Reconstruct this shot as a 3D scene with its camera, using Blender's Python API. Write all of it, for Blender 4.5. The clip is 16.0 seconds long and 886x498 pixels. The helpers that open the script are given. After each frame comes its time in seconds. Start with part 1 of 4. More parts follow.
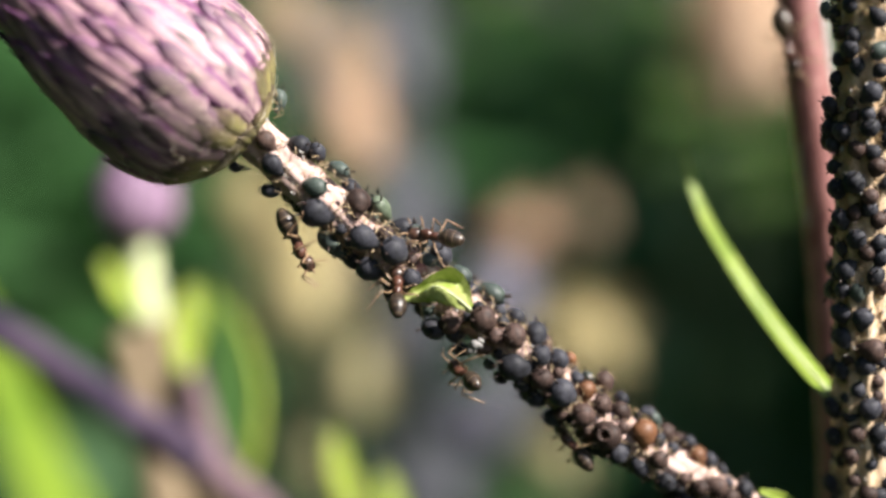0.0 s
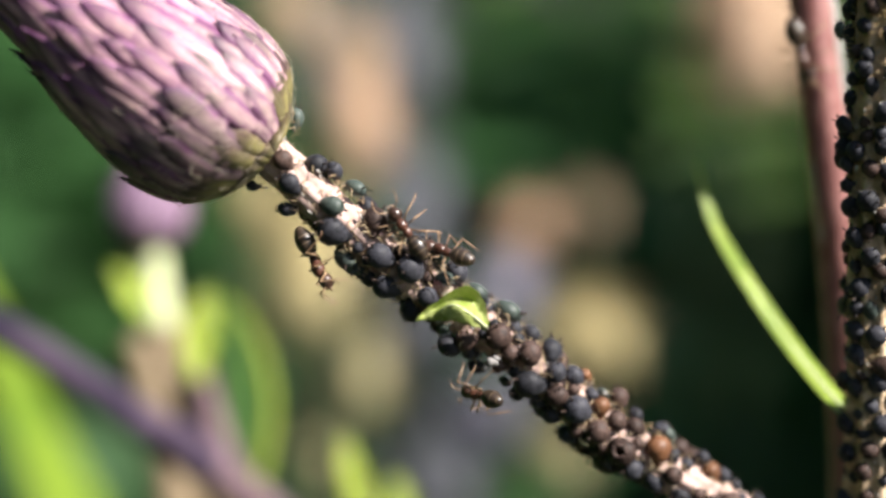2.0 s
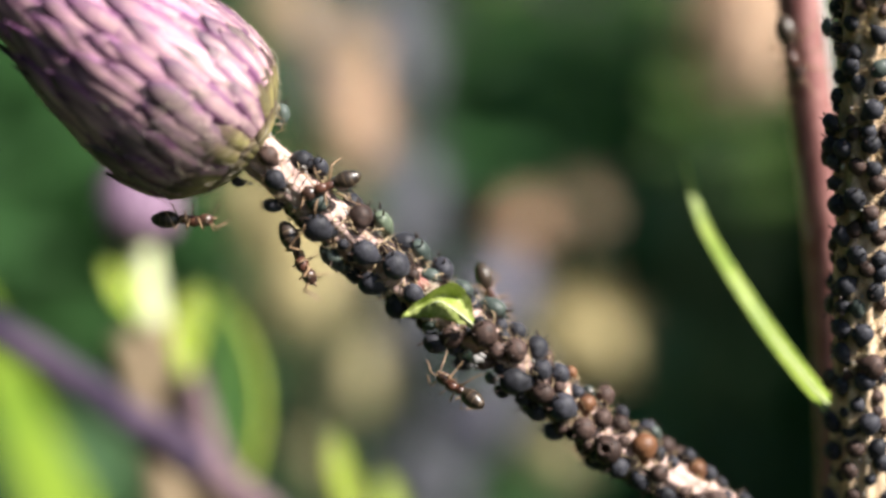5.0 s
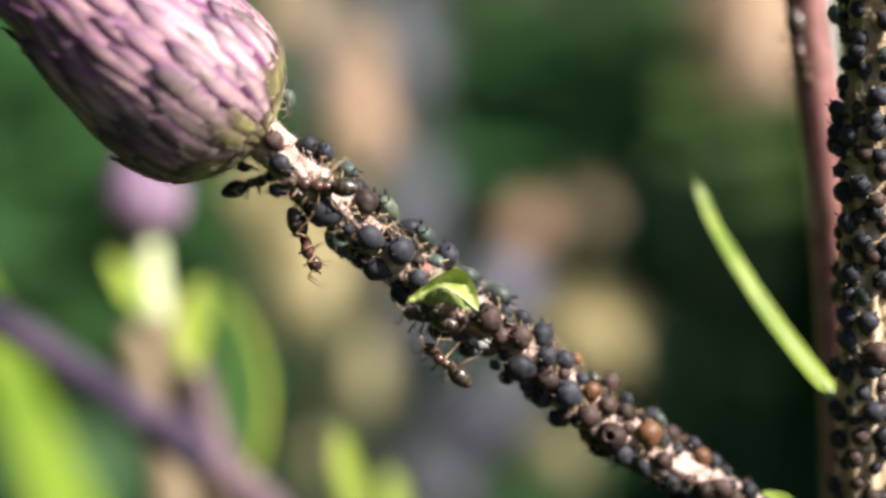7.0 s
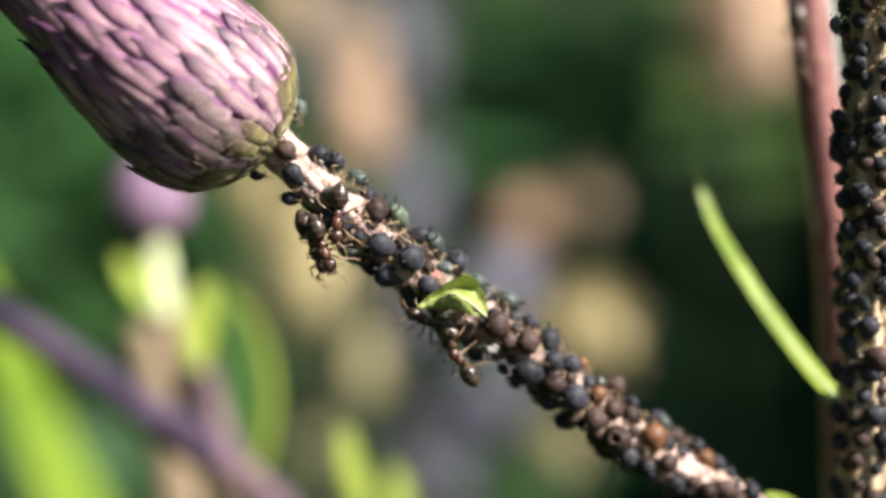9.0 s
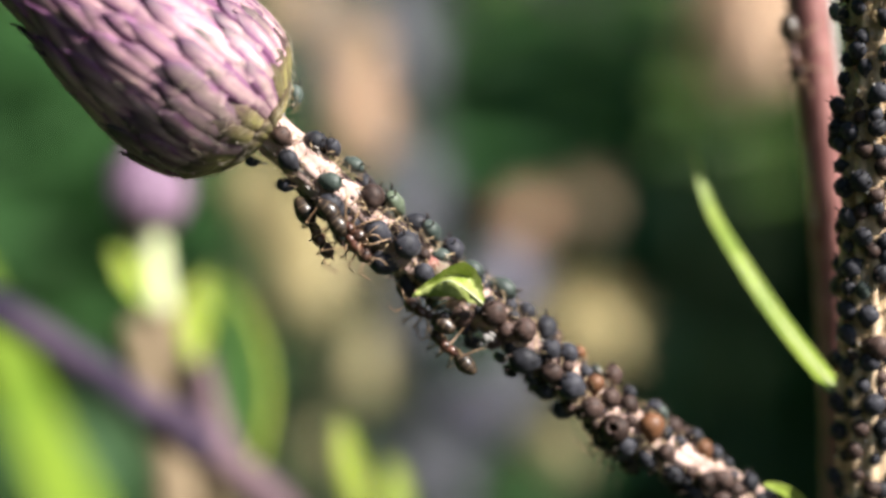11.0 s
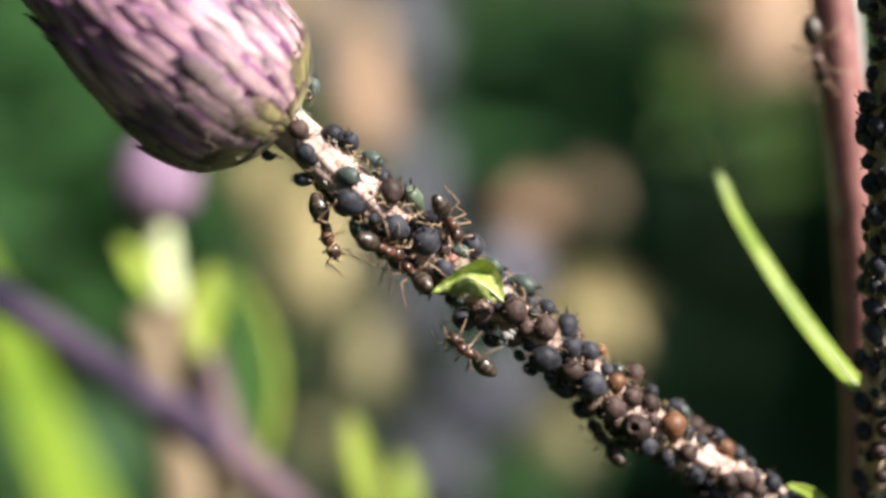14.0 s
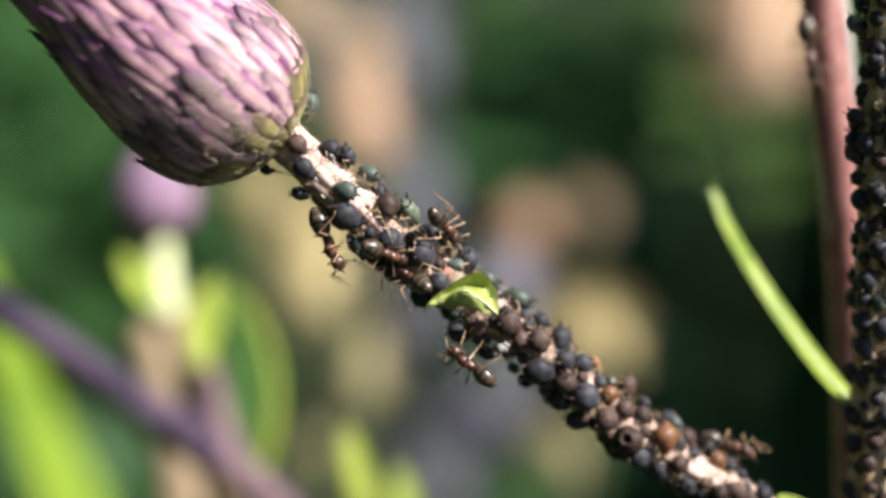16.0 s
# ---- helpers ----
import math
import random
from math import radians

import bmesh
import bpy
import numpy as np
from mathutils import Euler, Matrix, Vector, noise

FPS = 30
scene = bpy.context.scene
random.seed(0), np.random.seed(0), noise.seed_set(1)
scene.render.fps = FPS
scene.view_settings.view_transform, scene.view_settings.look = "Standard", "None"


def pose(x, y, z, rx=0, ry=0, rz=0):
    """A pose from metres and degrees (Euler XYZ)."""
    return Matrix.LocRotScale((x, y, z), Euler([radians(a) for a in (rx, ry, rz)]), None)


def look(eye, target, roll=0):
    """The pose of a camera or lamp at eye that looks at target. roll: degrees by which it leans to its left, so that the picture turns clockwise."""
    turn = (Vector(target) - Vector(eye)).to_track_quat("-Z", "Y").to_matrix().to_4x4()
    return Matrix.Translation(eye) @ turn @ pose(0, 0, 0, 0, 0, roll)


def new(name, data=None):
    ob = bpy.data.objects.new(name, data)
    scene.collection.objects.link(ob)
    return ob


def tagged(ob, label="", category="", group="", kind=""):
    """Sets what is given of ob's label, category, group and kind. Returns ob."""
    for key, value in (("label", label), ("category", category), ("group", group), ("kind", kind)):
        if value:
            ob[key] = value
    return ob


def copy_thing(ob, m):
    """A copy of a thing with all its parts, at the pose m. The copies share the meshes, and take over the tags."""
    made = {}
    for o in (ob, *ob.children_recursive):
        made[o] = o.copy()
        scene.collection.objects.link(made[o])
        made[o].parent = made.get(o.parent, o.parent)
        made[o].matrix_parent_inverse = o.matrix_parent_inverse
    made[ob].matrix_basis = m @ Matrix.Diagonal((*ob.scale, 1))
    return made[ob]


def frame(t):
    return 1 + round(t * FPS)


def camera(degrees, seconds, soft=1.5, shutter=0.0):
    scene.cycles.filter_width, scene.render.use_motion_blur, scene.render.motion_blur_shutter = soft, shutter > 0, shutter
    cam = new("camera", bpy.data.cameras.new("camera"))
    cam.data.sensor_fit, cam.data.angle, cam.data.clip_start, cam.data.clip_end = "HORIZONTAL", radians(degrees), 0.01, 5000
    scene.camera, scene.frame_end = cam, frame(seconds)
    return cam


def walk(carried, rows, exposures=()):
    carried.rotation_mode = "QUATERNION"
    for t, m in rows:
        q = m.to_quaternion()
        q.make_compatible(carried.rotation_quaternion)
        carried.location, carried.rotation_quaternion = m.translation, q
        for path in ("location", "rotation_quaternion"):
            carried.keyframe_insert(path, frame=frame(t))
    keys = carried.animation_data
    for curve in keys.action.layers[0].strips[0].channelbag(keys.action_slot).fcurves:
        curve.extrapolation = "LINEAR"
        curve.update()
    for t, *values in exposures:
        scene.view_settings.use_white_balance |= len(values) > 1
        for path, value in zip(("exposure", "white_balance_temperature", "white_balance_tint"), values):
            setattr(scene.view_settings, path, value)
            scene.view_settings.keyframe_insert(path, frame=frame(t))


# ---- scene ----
# ---- camera and its way ----
cam = camera(32.00, 16.0, soft=3.0)
cam.data.dof.use_dof = True
cam.data.dof.focus_distance = 0.0848
cam.data.dof.aperture_fstop = 12.0
walk(cam, [
    (0.0, pose(0.00000, -0.08291, 0.51762, 78.000, 0.000, -0.000)),
    (0.5, pose(-0.00017, -0.08215, 0.51730, 78.048, -0.193, 0.066)),
    (1.0, pose(-0.00053, -0.08220, 0.51838, 77.665, -0.164, 0.114)),
    (1.5, pose(-0.00083, -0.08294, 0.51897, 77.626, -0.018, 0.084)),
    (2.0, pose(-0.00069, -0.08310, 0.51926, 77.626, 0.019, 0.133)),
    (2.5, pose(-0.00025, -0.08304, 0.51883, 77.851, 0.020, 0.228)),
    (3.0, pose(0.00006, -0.08306, 0.51893, 77.777, -0.053, 0.157)),
    (3.5, pose(0.00067, -0.08352, 0.51929, 77.625, -0.036, 0.367)),
    (4.0, pose(0.00047, -0.08335, 0.51920, 77.633, -0.060, 0.157)),
    (6.5, pose(-0.00054, -0.08272, 0.51833, 77.628, -0.230, 0.012)),
    (7.0, pose(-0.00013, -0.08312, 0.51798, 77.818, -0.353, 0.246)),
    (7.5, pose(-0.00026, -0.08381, 0.51834, 77.779, -0.367, 0.221)),
    (8.0, pose(-0.00051, -0.08407, 0.51879, 77.614, -0.354, 0.149)),
    (8.5, pose(-0.00024, -0.08373, 0.51879, 77.562, -0.351, 0.349)),
    (9.0, pose(-0.00083, -0.08448, 0.51935, 77.378, -0.314, 0.120)),
    (11.5, pose(-0.00044, -0.08396, 0.51800, 77.558, -0.485, 0.207)),
    (12.0, pose(-0.00021, -0.08364, 0.51784, 77.373, -0.512, 0.333)),
    (12.5, pose(-0.00031, -0.08262, 0.51753, 77.191, -0.483, 0.293)),
    (13.0, pose(-0.00034, -0.08107, 0.51657, 77.467, -0.499, 0.376)),
    (13.5, pose(-0.00135, -0.08195, 0.51719, 77.377, -0.732, 0.092)),
    (14.0, pose(-0.00172, -0.08252, 0.51830, 77.146, -0.639, 0.179)),
    (14.5, pose(-0.00160, -0.08303, 0.51855, 77.209, -0.679, 0.367)),
    (15.0, pose(-0.00219, -0.08210, 0.51802, 77.500, -0.781, -0.004)),
    (15.5, pose(-0.00196, -0.08303, 0.51846, 77.500, -0.742, 0.059)),
    (16.0, pose(-0.00150, -0.08380, 0.51859, 77.644, -0.800, 0.198)),
], exposures=[(0, 1.1), (16, 1.1)])

# ---- the subject stands half a metre above the ground and the view falls by 12 degrees:
# "plan" places are millimetres across, behind and above the middle of the subject ----
HEIGHT = 0.50
LEVEL = Matrix.Translation((0, 0, HEIGHT)) @ Matrix.Rotation(radians(-12.0), 4, "X")
PLAN = LEVEL @ Matrix.Scale(0.001, 4)


def P(p):
    return PLAN @ Vector(p)


# ---- sky and sun ----
SUN = (LEVEL.to_3x3() @ Vector((0.61, -0.46, 0.645))).normalized()
world = bpy.data.worlds.new("sky")
scene.world = world
world.use_nodes = True
wn = world.node_tree
sky = wn.nodes.new("ShaderNodeTexSky")
sky.sky_type, sky.sun_disc = "NISHITA", False
sky.sun_elevation = math.asin(SUN.z)
sky.sun_rotation = math.atan2(SUN.x, SUN.y)
wn.links.new(sky.outputs[0], wn.nodes["Background"].inputs[0])
wn.nodes["Background"].inputs[1].default_value = 0.058
sun_data = bpy.data.lights.new("sun", "SUN")
sun_data.energy, sun_data.angle, sun_data.color = 5.0, radians(0.55), (1.0, 0.96, 0.91)
sun = new("sun", sun_data)
sun.matrix_world = look(SUN * 3, (0, 0, 0))


# ---- materials ----
def material(name, dark, light, rough=0.6, size=1.0, bump=0.3, vary=0.15, sheer=0.0, spec=0.5, sheen=0.0, band=None):
    """Two-scale mottled surface. size: the coarse mottling in mm; sheer: share of light let through; band: (colour, along) a tint towards the object's +y end."""
    m = bpy.data.materials.new(name)
    m.use_nodes = True
    nt = m.node_tree
    N, L = nt.nodes, nt.links
    b = N["Principled BSDF"]
    tc = N.new("ShaderNodeTexCoord")
    info = N.new("ShaderNodeObjectInfo")
    add = N.new("ShaderNodeVectorMath")
    add.operation = "ADD"
    L.new(tc.outputs["Object"], add.inputs[0])
    L.new(info.outputs["Random"], add.inputs[1])
    n1, n2 = N.new("ShaderNodeTexNoise"), N.new("ShaderNodeTexNoise")
    for n, k, det in ((n1, 1000.0 / size, 3.0), (n2, 6500.0 / size, 2.0)):
        n.inputs["Scale"].default_value, n.inputs["Detail"].default_value = k, det
        L.new(add.outputs[0], n.inputs["Vector"])
    mixn = N.new("ShaderNodeMath")
    mixn.operation = "MULTIPLY_ADD"
    mixn.inputs[1].default_value, mixn.inputs[2].default_value = 0.45, 0.0
    L.new(n2.outputs["Fac"], mixn.inputs[0])
    both = N.new("ShaderNodeMath")
    both.operation = "MULTIPLY_ADD"
    both.inputs[1].default_value = 0.55
    L.new(n1.outputs["Fac"], both.inputs[0])
    L.new(mixn.outputs[0], both.inputs[2])
    ramp = N.new("ShaderNodeValToRGB")
    ramp.color_ramp.elements[0].position, ramp.color_ramp.elements[0].color = 0.36, (*dark, 1)
    ramp.color_ramp.elements[1].position, ramp.color_ramp.elements[1].color = 0.66, (*light, 1)
    L.new(both.outputs[0], ramp.inputs[0])
    col = ramp.outputs[0]
    if band:
        sep, mr, mx = N.new("ShaderNodeSeparateXYZ"), N.new("ShaderNodeMapRange"), N.new("ShaderNodeMix")
        mx.data_type = "RGBA"
        L.new(tc.outputs["Object"], sep.inputs[0])
        L.new(sep.outputs[band[3]], mr.inputs[0])
        mr.inputs[1].default_value, mr.inputs[2].default_value = band[1] * 0.001, band[2] * 0.001
        L.new(mr.outputs[0], mx.inputs[0])
        L.new(col, mx.inputs[6])
        mx.inputs[7].default_value = (*band[0], 1)
        col = mx.outputs[2]
    hsv = N.new("ShaderNodeHueSaturation")
    val = N.new("ShaderNodeMapRange")
    val.inputs[3].default_value, val.inputs[4].default_value = 1 - vary, 1 + vary
    L.new(info.outputs["Random"], val.inputs[0])
    L.new(val.outputs[0], hsv.inputs["Value"])
    L.new(col, hsv.inputs["Color"])
    L.new(hsv.outputs[0], b.inputs["Base Color"])
    b.inputs["Roughness"].default_value = rough
    b.inputs["Specular IOR Level"].default_value = spec
    if sheen:
        b.inputs["Sheen Weight"].default_value, b.inputs["Sheen Roughness"].default_value = sheen, 0.5
    bp = N.new("ShaderNodeBump")
    bp.inputs["Strength"].default_value, bp.inputs["Distance"].default_value = bump, 0.00006 * size
    L.new(both.outputs[0], bp.inputs["Height"])
    L.new(bp.outputs[0], b.inputs["Normal"])
    if sheer:
        tr, mix = N.new("ShaderNodeBsdfTranslucent"), N.new("ShaderNodeMixShader")
        L.new(hsv.outputs[0], tr.inputs[0])
        mix.inputs[0].default_value = sheer
        L.new(b.outputs[0], mix.inputs[1])
        L.new(tr.outputs[0], mix.inputs[2])
        L.new(mix.outputs[0], N["Material Output"].inputs[0])
    return m


def bract_material(name, middle, edge, tip, half, start, end, stain=0.0):
    """A scale with a pale middle, tinted margins and a dark tip; x across, y to the tip."""
    m = material(name, [c * 0.8 for c in middle], [min(1, c * 1.15) for c in middle], 0.55, 0.5, 0.6, 0.2, spec=0.3)
    nt = m.node_tree
    N, L = nt.nodes, nt.links
    ramp = [n for n in N if n.bl_idname == "ShaderNodeValToRGB"][0]
    hsv = [n for n in N if n.bl_idname == "ShaderNodeHueSaturation"][0]
    tc = [n for n in N if n.bl_idname == "ShaderNodeTexCoord"][0]
    noise_node = [n for n in N if n.bl_idname == "ShaderNodeTexNoise"][0]
    sep, ab = N.new("ShaderNodeSeparateXYZ"), N.new("ShaderNodeMath")
    ab.operation = "ABSOLUTE"
    L.new(tc.outputs["Object"], sep.inputs[0])
    L.new(sep.outputs["X"], ab.inputs[0])
    col = ramp.outputs[0]
    for src, lo, hi, tint in ((ab.outputs[0], half * 0.25, half * 0.95, edge), (sep.outputs["Y"], start, end, tip)):
        wob, mr, mx = N.new("ShaderNodeMath"), N.new("ShaderNodeMapRange"), N.new("ShaderNodeMix")
        wob.operation = "MULTIPLY_ADD"
        wob.inputs[1].default_value = 0.0006
        L.new(noise_node.outputs["Fac"], wob.inputs[0])
        L.new(src, wob.inputs[2])
        mr.inputs[1].default_value, mr.inputs[2].default_value = lo * 0.001 + 0.0003, hi * 0.001 + 0.0003
        L.new(wob.outputs[0], mr.inputs[0])
        mx.data_type = "RGBA"
        L.new(mr.outputs[0], mx.inputs[0])
        L.new(col, mx.inputs[6])
        mx.inputs[7].default_value = (*tint, 1)
        col = mx.outputs[2]
    mp, st, mr, mx = N.new("ShaderNodeMapping"), N.new("ShaderNodeTexNoise"), N.new("ShaderNodeMapRange"), N.new("ShaderNodeMix")
    mp.inputs["Scale"].default_value = (6.0, 0.8, 1.0)
    L.new(noise_node.inputs["Vector"].links[0].from_socket, mp.inputs[0])
    L.new(mp.outputs[0], st.inputs["Vector"])
    st.inputs["Scale"].default_value, st.inputs["Detail"].default_value = 900.0, 4.0
    mr.inputs[1].default_value, mr.inputs[2].default_value, mr.inputs[4].default_value = 0.46, 0.68, 0.75
    L.new(st.outputs["Fac"], mr.inputs[0])
    mx.data_type = "RGBA"
    L.new(mr.outputs[0], mx.inputs[0])
    L.new(col, mx.inputs[6])
    mx.inputs[7].default_value = (*edge, 1)
    blot, br, bx = N.new("ShaderNodeTexNoise"), N.new("ShaderNodeMapRange"), N.new("ShaderNodeMix")
    L.new(noise_node.inputs["Vector"].links[0].from_socket, blot.inputs["Vector"])
    blot.inputs["Scale"].default_value, blot.inputs["Detail"].default_value = 420.0, 5.0
    br.inputs[1].default_value, br.inputs[2].default_value, br.inputs[4].default_value = 0.47, 0.62, stain
    L.new(blot.outputs["Fac"], br.inputs[0])
    bx.data_type = "RGBA"
    L.new(br.outputs[0], bx.inputs[0])
    L.new(mx.outputs[2], bx.inputs[6])
    bx.inputs[7].default_value = (0.075, 0.07, 0.05, 1)
    L.new(bx.outputs[2], hsv.inputs["Color"])
    return m


BRACT = bract_material("pink_bract", (0.58, 0.355, 0.37), (0.26, 0.095, 0.21), (0.05, 0.014, 0.055), 0.56, 3.0, 4.8, 0.2)
BRACT_MID = bract_material("pale_bract", (0.55, 0.37, 0.36), (0.21, 0.08, 0.165), (0.05, 0.022, 0.05), 0.52, 1.8, 3.4, 0.6)
BRACT_LOW = bract_material("green_bract", (0.40, 0.35, 0.13), (0.24, 0.18, 0.10), (0.09, 0.05, 0.05), 0.60, 1.0, 2.3, 0.5)
BRACT_FADED = bract_material("faded_bract", (0.34, 0.225, 0.30), (0.22, 0.12, 0.21), (0.10, 0.05, 0.10), 0.5, 2.3, 3.6)
BUD_GREEN = material("bud_base_green", (0.34, 0.29, 0.1), (0.5, 0.42, 0.22), 0.55, 0.8)
BUD_CORE = material("bud_core", (0.10, 0.03, 0.09), (0.2, 0.08, 0.15), 0.6, 1.0)
STEM_CREAM = material("woolly_cream_stem", (0.48, 0.31, 0.26), (0.70, 0.51, 0.45), 0.8, 0.5, 0.9, 0.05)
STEM_GOLD = material("golden_ribbed_stem", (0.52, 0.34, 0.19), (0.86, 0.68, 0.48), 0.65, 0.6, 0.8, 0.05)
STEM_RED = material("red_brown_stem", (0.20, 0.07, 0.062), (0.40, 0.19, 0.165), 0.5, 1.6, 0.3, 0.05)
STEM_GREEN = material("pale_green_stem", (0.56, 0.6, 0.3), (0.74, 0.76, 0.48), 0.6, 2.0, 0.3, 0.05)
STEM_MAUVE = material("mauve_stem", (0.016, 0.012, 0.030), (0.105, 0.072, 0.108), 0.75, 9.0, 0.4, 0.05, spec=0.15)
STEM_PINK = material("pinkish_stem", (0.062, 0.0348, 0.048), (0.236, 0.139, 0.154), 0.7, 7.0, 0.5, 0.05)
STALK_TAN = material("dry_stalk", (0.221, 0.16, 0.096), (0.357, 0.264, 0.16), 0.8, 3.0, 0.4, 0.1)
STALK_GREEN = material("dark_stalk", (0.02, 0.045, 0.018), (0.05, 0.08, 0.03), 0.7, 4.0)
AXIL = material("red_axil", (0.3, 0.08, 0.06), (0.52, 0.26, 0.21), 0.5, 0.6, 0.8, 0.05)
WOOL = material("pale_wool", (0.62, 0.5, 0.36), (0.85, 0.76, 0.62), 0.8, 0.4, 0.0, 0.1)
GOLD_WOOL = material("golden_hair", (0.6, 0.42, 0.14), (0.85, 0.68, 0.36), 0.6, 0.4, 0.0, 0.1)
CAST = material("cast_skin", (0.34, 0.31, 0.28), (0.60, 0.56, 0.51), 0.6, 0.3, 0.5, 0.1)
SKIN_GREY = material("grey_skin", (0.13, 0.12, 0.11), (0.32, 0.30, 0.28), 0.6, 0.3, 0.5, 0.1)
LEAF = material("fresh_leaf", (0.27, 0.38, 0.04), (0.5, 0.58, 0.13), 0.45, 1.5, 0.4, 0.1, sheer=0.35)
LEAF_NARROW = material("narrow_leaf_green", (0.16, 0.26, 0.024), (0.37, 0.46, 0.08), 0.45, 1.5, 0.4, 0.1, sheer=0.3)
BLADE = material("grass_blade", (0.104, 0.198, 0.011), (0.234, 0.33, 0.0286), 0.7, 9.0, 0.3, 0.1, sheer=0.25, spec=0.2)
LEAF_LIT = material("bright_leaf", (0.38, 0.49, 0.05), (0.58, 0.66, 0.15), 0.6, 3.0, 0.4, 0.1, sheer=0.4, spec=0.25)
LEAF_PALE = material("crumpled_leaf", (0.34, 0.44, 0.07), (0.62, 0.66, 0.26), 0.5, 0.9, 0.8, 0.1, sheer=0.3)
LEAF_WEED = material("weed_leaf", (0.048, 0.123, 0.013), (0.114, 0.232, 0.0324), 0.5, 9.0, 0.3, 0.2, sheer=0.25)
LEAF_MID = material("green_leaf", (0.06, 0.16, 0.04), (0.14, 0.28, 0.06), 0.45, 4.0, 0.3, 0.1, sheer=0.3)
LEAF_FAR = material("far_leaf", (0.017, 0.06, 0.0135), (0.0447, 0.12, 0.031), 0.6, 25.0, 0.2, 0.25, sheer=0.15, spec=0.2)
HEDGE = material("hedge_leaf", (0.0428, 0.0892, 0.0173), (0.0998, 0.173, 0.0374), 0.6, 40.0, 0.2, 0.25, sheer=0.15, spec=0.2)
GRASS_FAR = material("far_grass", (0.019, 0.0541, 0.0126), (0.0456, 0.0943, 0.0252), 0.6, 25.0, 0.2, 0.25, sheer=0.15, spec=0.2)
SOIL = material("soil", (0.015, 0.018, 0.01), (0.045, 0.04, 0.024), 0.9, 60.0, 0.6)
HEAD_TAN = material("dry_head_tan", (0.336, 0.24, 0.156), (0.516, 0.39, 0.258), 0.85, 3.0, 0.6, 0.12)
HEAD_PEACH = material("dry_head_peach", (0.528, 0.348, 0.228), (0.768, 0.54, 0.372), 0.85, 3.0, 0.6, 0.1)
HEAD_OLIVE = material("dry_head_olive", (0.264, 0.228, 0.12), (0.456, 0.396, 0.216), 0.85, 3.0, 0.6, 0.1)
HEAD_GREY = material("weathered_head_grey", (0.112, 0.115, 0.129), (0.186, 0.188, 0.212), 0.85, 3.0, 0.6, 0.1)
HEAD_YELLOW = material("dry_head_yellow", (0.372, 0.3, 0.138), (0.576, 0.48, 0.252), 0.85, 3.0, 0.6, 0.12)
HEAD_MAUVE = material("faded_head_mauve", (0.288, 0.264, 0.336), (0.456, 0.42, 0.504), 0.85, 3.0, 0.6, 0.12)
APHID_BLACK = material("black_aphid_skin", (0.011, 0.011, 0.014), (0.050, 0.049, 0.060), 0.58, 0.35, 1.2, 0.45, spec=0.28, sheen=0.05)
APHID_BROWN = material("brown_aphid_skin", (0.027, 0.017, 0.0145), (0.108, 0.066, 0.053), 0.58, 0.35, 1.2, 0.35, spec=0.25)
APHID_TAN = material("orange_aphid_skin", (0.10, 0.042, 0.02), (0.27, 0.12, 0.055), 0.5, 0.5, 0.9, 0.25, spec=0.35)
APHID_GREEN = material("green_aphid_skin", (0.03, 0.042, 0.038), (0.085, 0.105, 0.085), 0.5, 0.4, 0.7, 0.3, spec=0.35, sheen=0.06)
APHID_OLIVE = material("olive_aphid_skin", (0.07, 0.09, 0.058), (0.17, 0.205, 0.135), 0.5, 0.4, 0.7, 0.1, spec=0.35)
LEG_PALE = material("pale_leg", (0.22, 0.14, 0.07), (0.64, 0.49, 0.29), 0.5, 0.3, 0.0, 0.2)
LEG_DARK = material("dark_leg", (0.02, 0.012, 0.01), (0.06, 0.035, 0.025), 0.4, 0.3, 0.0, 0.2)
ANT_BODY = material("ant_body", (0.022, 0.011, 0.008), (0.105, 0.052, 0.034), 0.32, 0.3, 0.4, 0.2, spec=0.7)
ANT_THORAX = material("ant_thorax", (0.032, 0.013, 0.009), (0.15, 0.060, 0.036), 0.3, 0.3, 0.4, 0.2, spec=0.6)
ANT_GASTER = material("ant_gaster", (0.012, 0.008, 0.006), (0.06, 0.040, 0.028), 0.34, 0.3, 0.6, 0.2, spec=0.6)

# pale rims on the plates of the gaster
gn = ANT_GASTER.node_tree
band, cut_off, tint = gn.nodes.new("ShaderNodeTexWave"), gn.nodes.new("ShaderNodeMapRange"), gn.nodes.new("ShaderNodeMix")
band.bands_direction = "X"
band.inputs["Scale"].default_value, band.inputs["Distortion"].default_value = 820.0, 0.6
gn.links.new(gn.nodes["Texture Coordinate"].outputs["Object"], band.inputs["Vector"])
gn.links.new(band.outputs["Fac"], cut_off.inputs[0])
cut_off.inputs[1].default_value, cut_off.inputs[2].default_value, cut_off.inputs[4].default_value = 0.88, 1.0, 0.45
tint.data_type = "RGBA"
gn.links.new(cut_off.outputs[0], tint.inputs[0])
gn.links.new(gn.nodes["Color Ramp"].outputs[0], tint.inputs[6])
tint.inputs[7].default_value = (0.24, 0.17, 0.10, 1)
gn.links.new(tint.outputs[2], gn.nodes["Hue/Saturation/Value"].inputs["Color"])
ANT_LEG = material("ant_leg", (0.16, 0.09, 0.05), (0.48, 0.32, 0.19), 0.35, 0.3, 0.0, 0.2)


# ---- mesh helpers (all in millimetres) ----
def finish(bm, name, mats):
    me = bpy.data.meshes.new(name)
    bm.normal_update()
    bm.to_mesh(me)
    bm.free()
    for m in (mats if isinstance(mats, (list, tuple)) else [mats]):
        me.materials.append(m)
    me.shade_smooth()
    return me


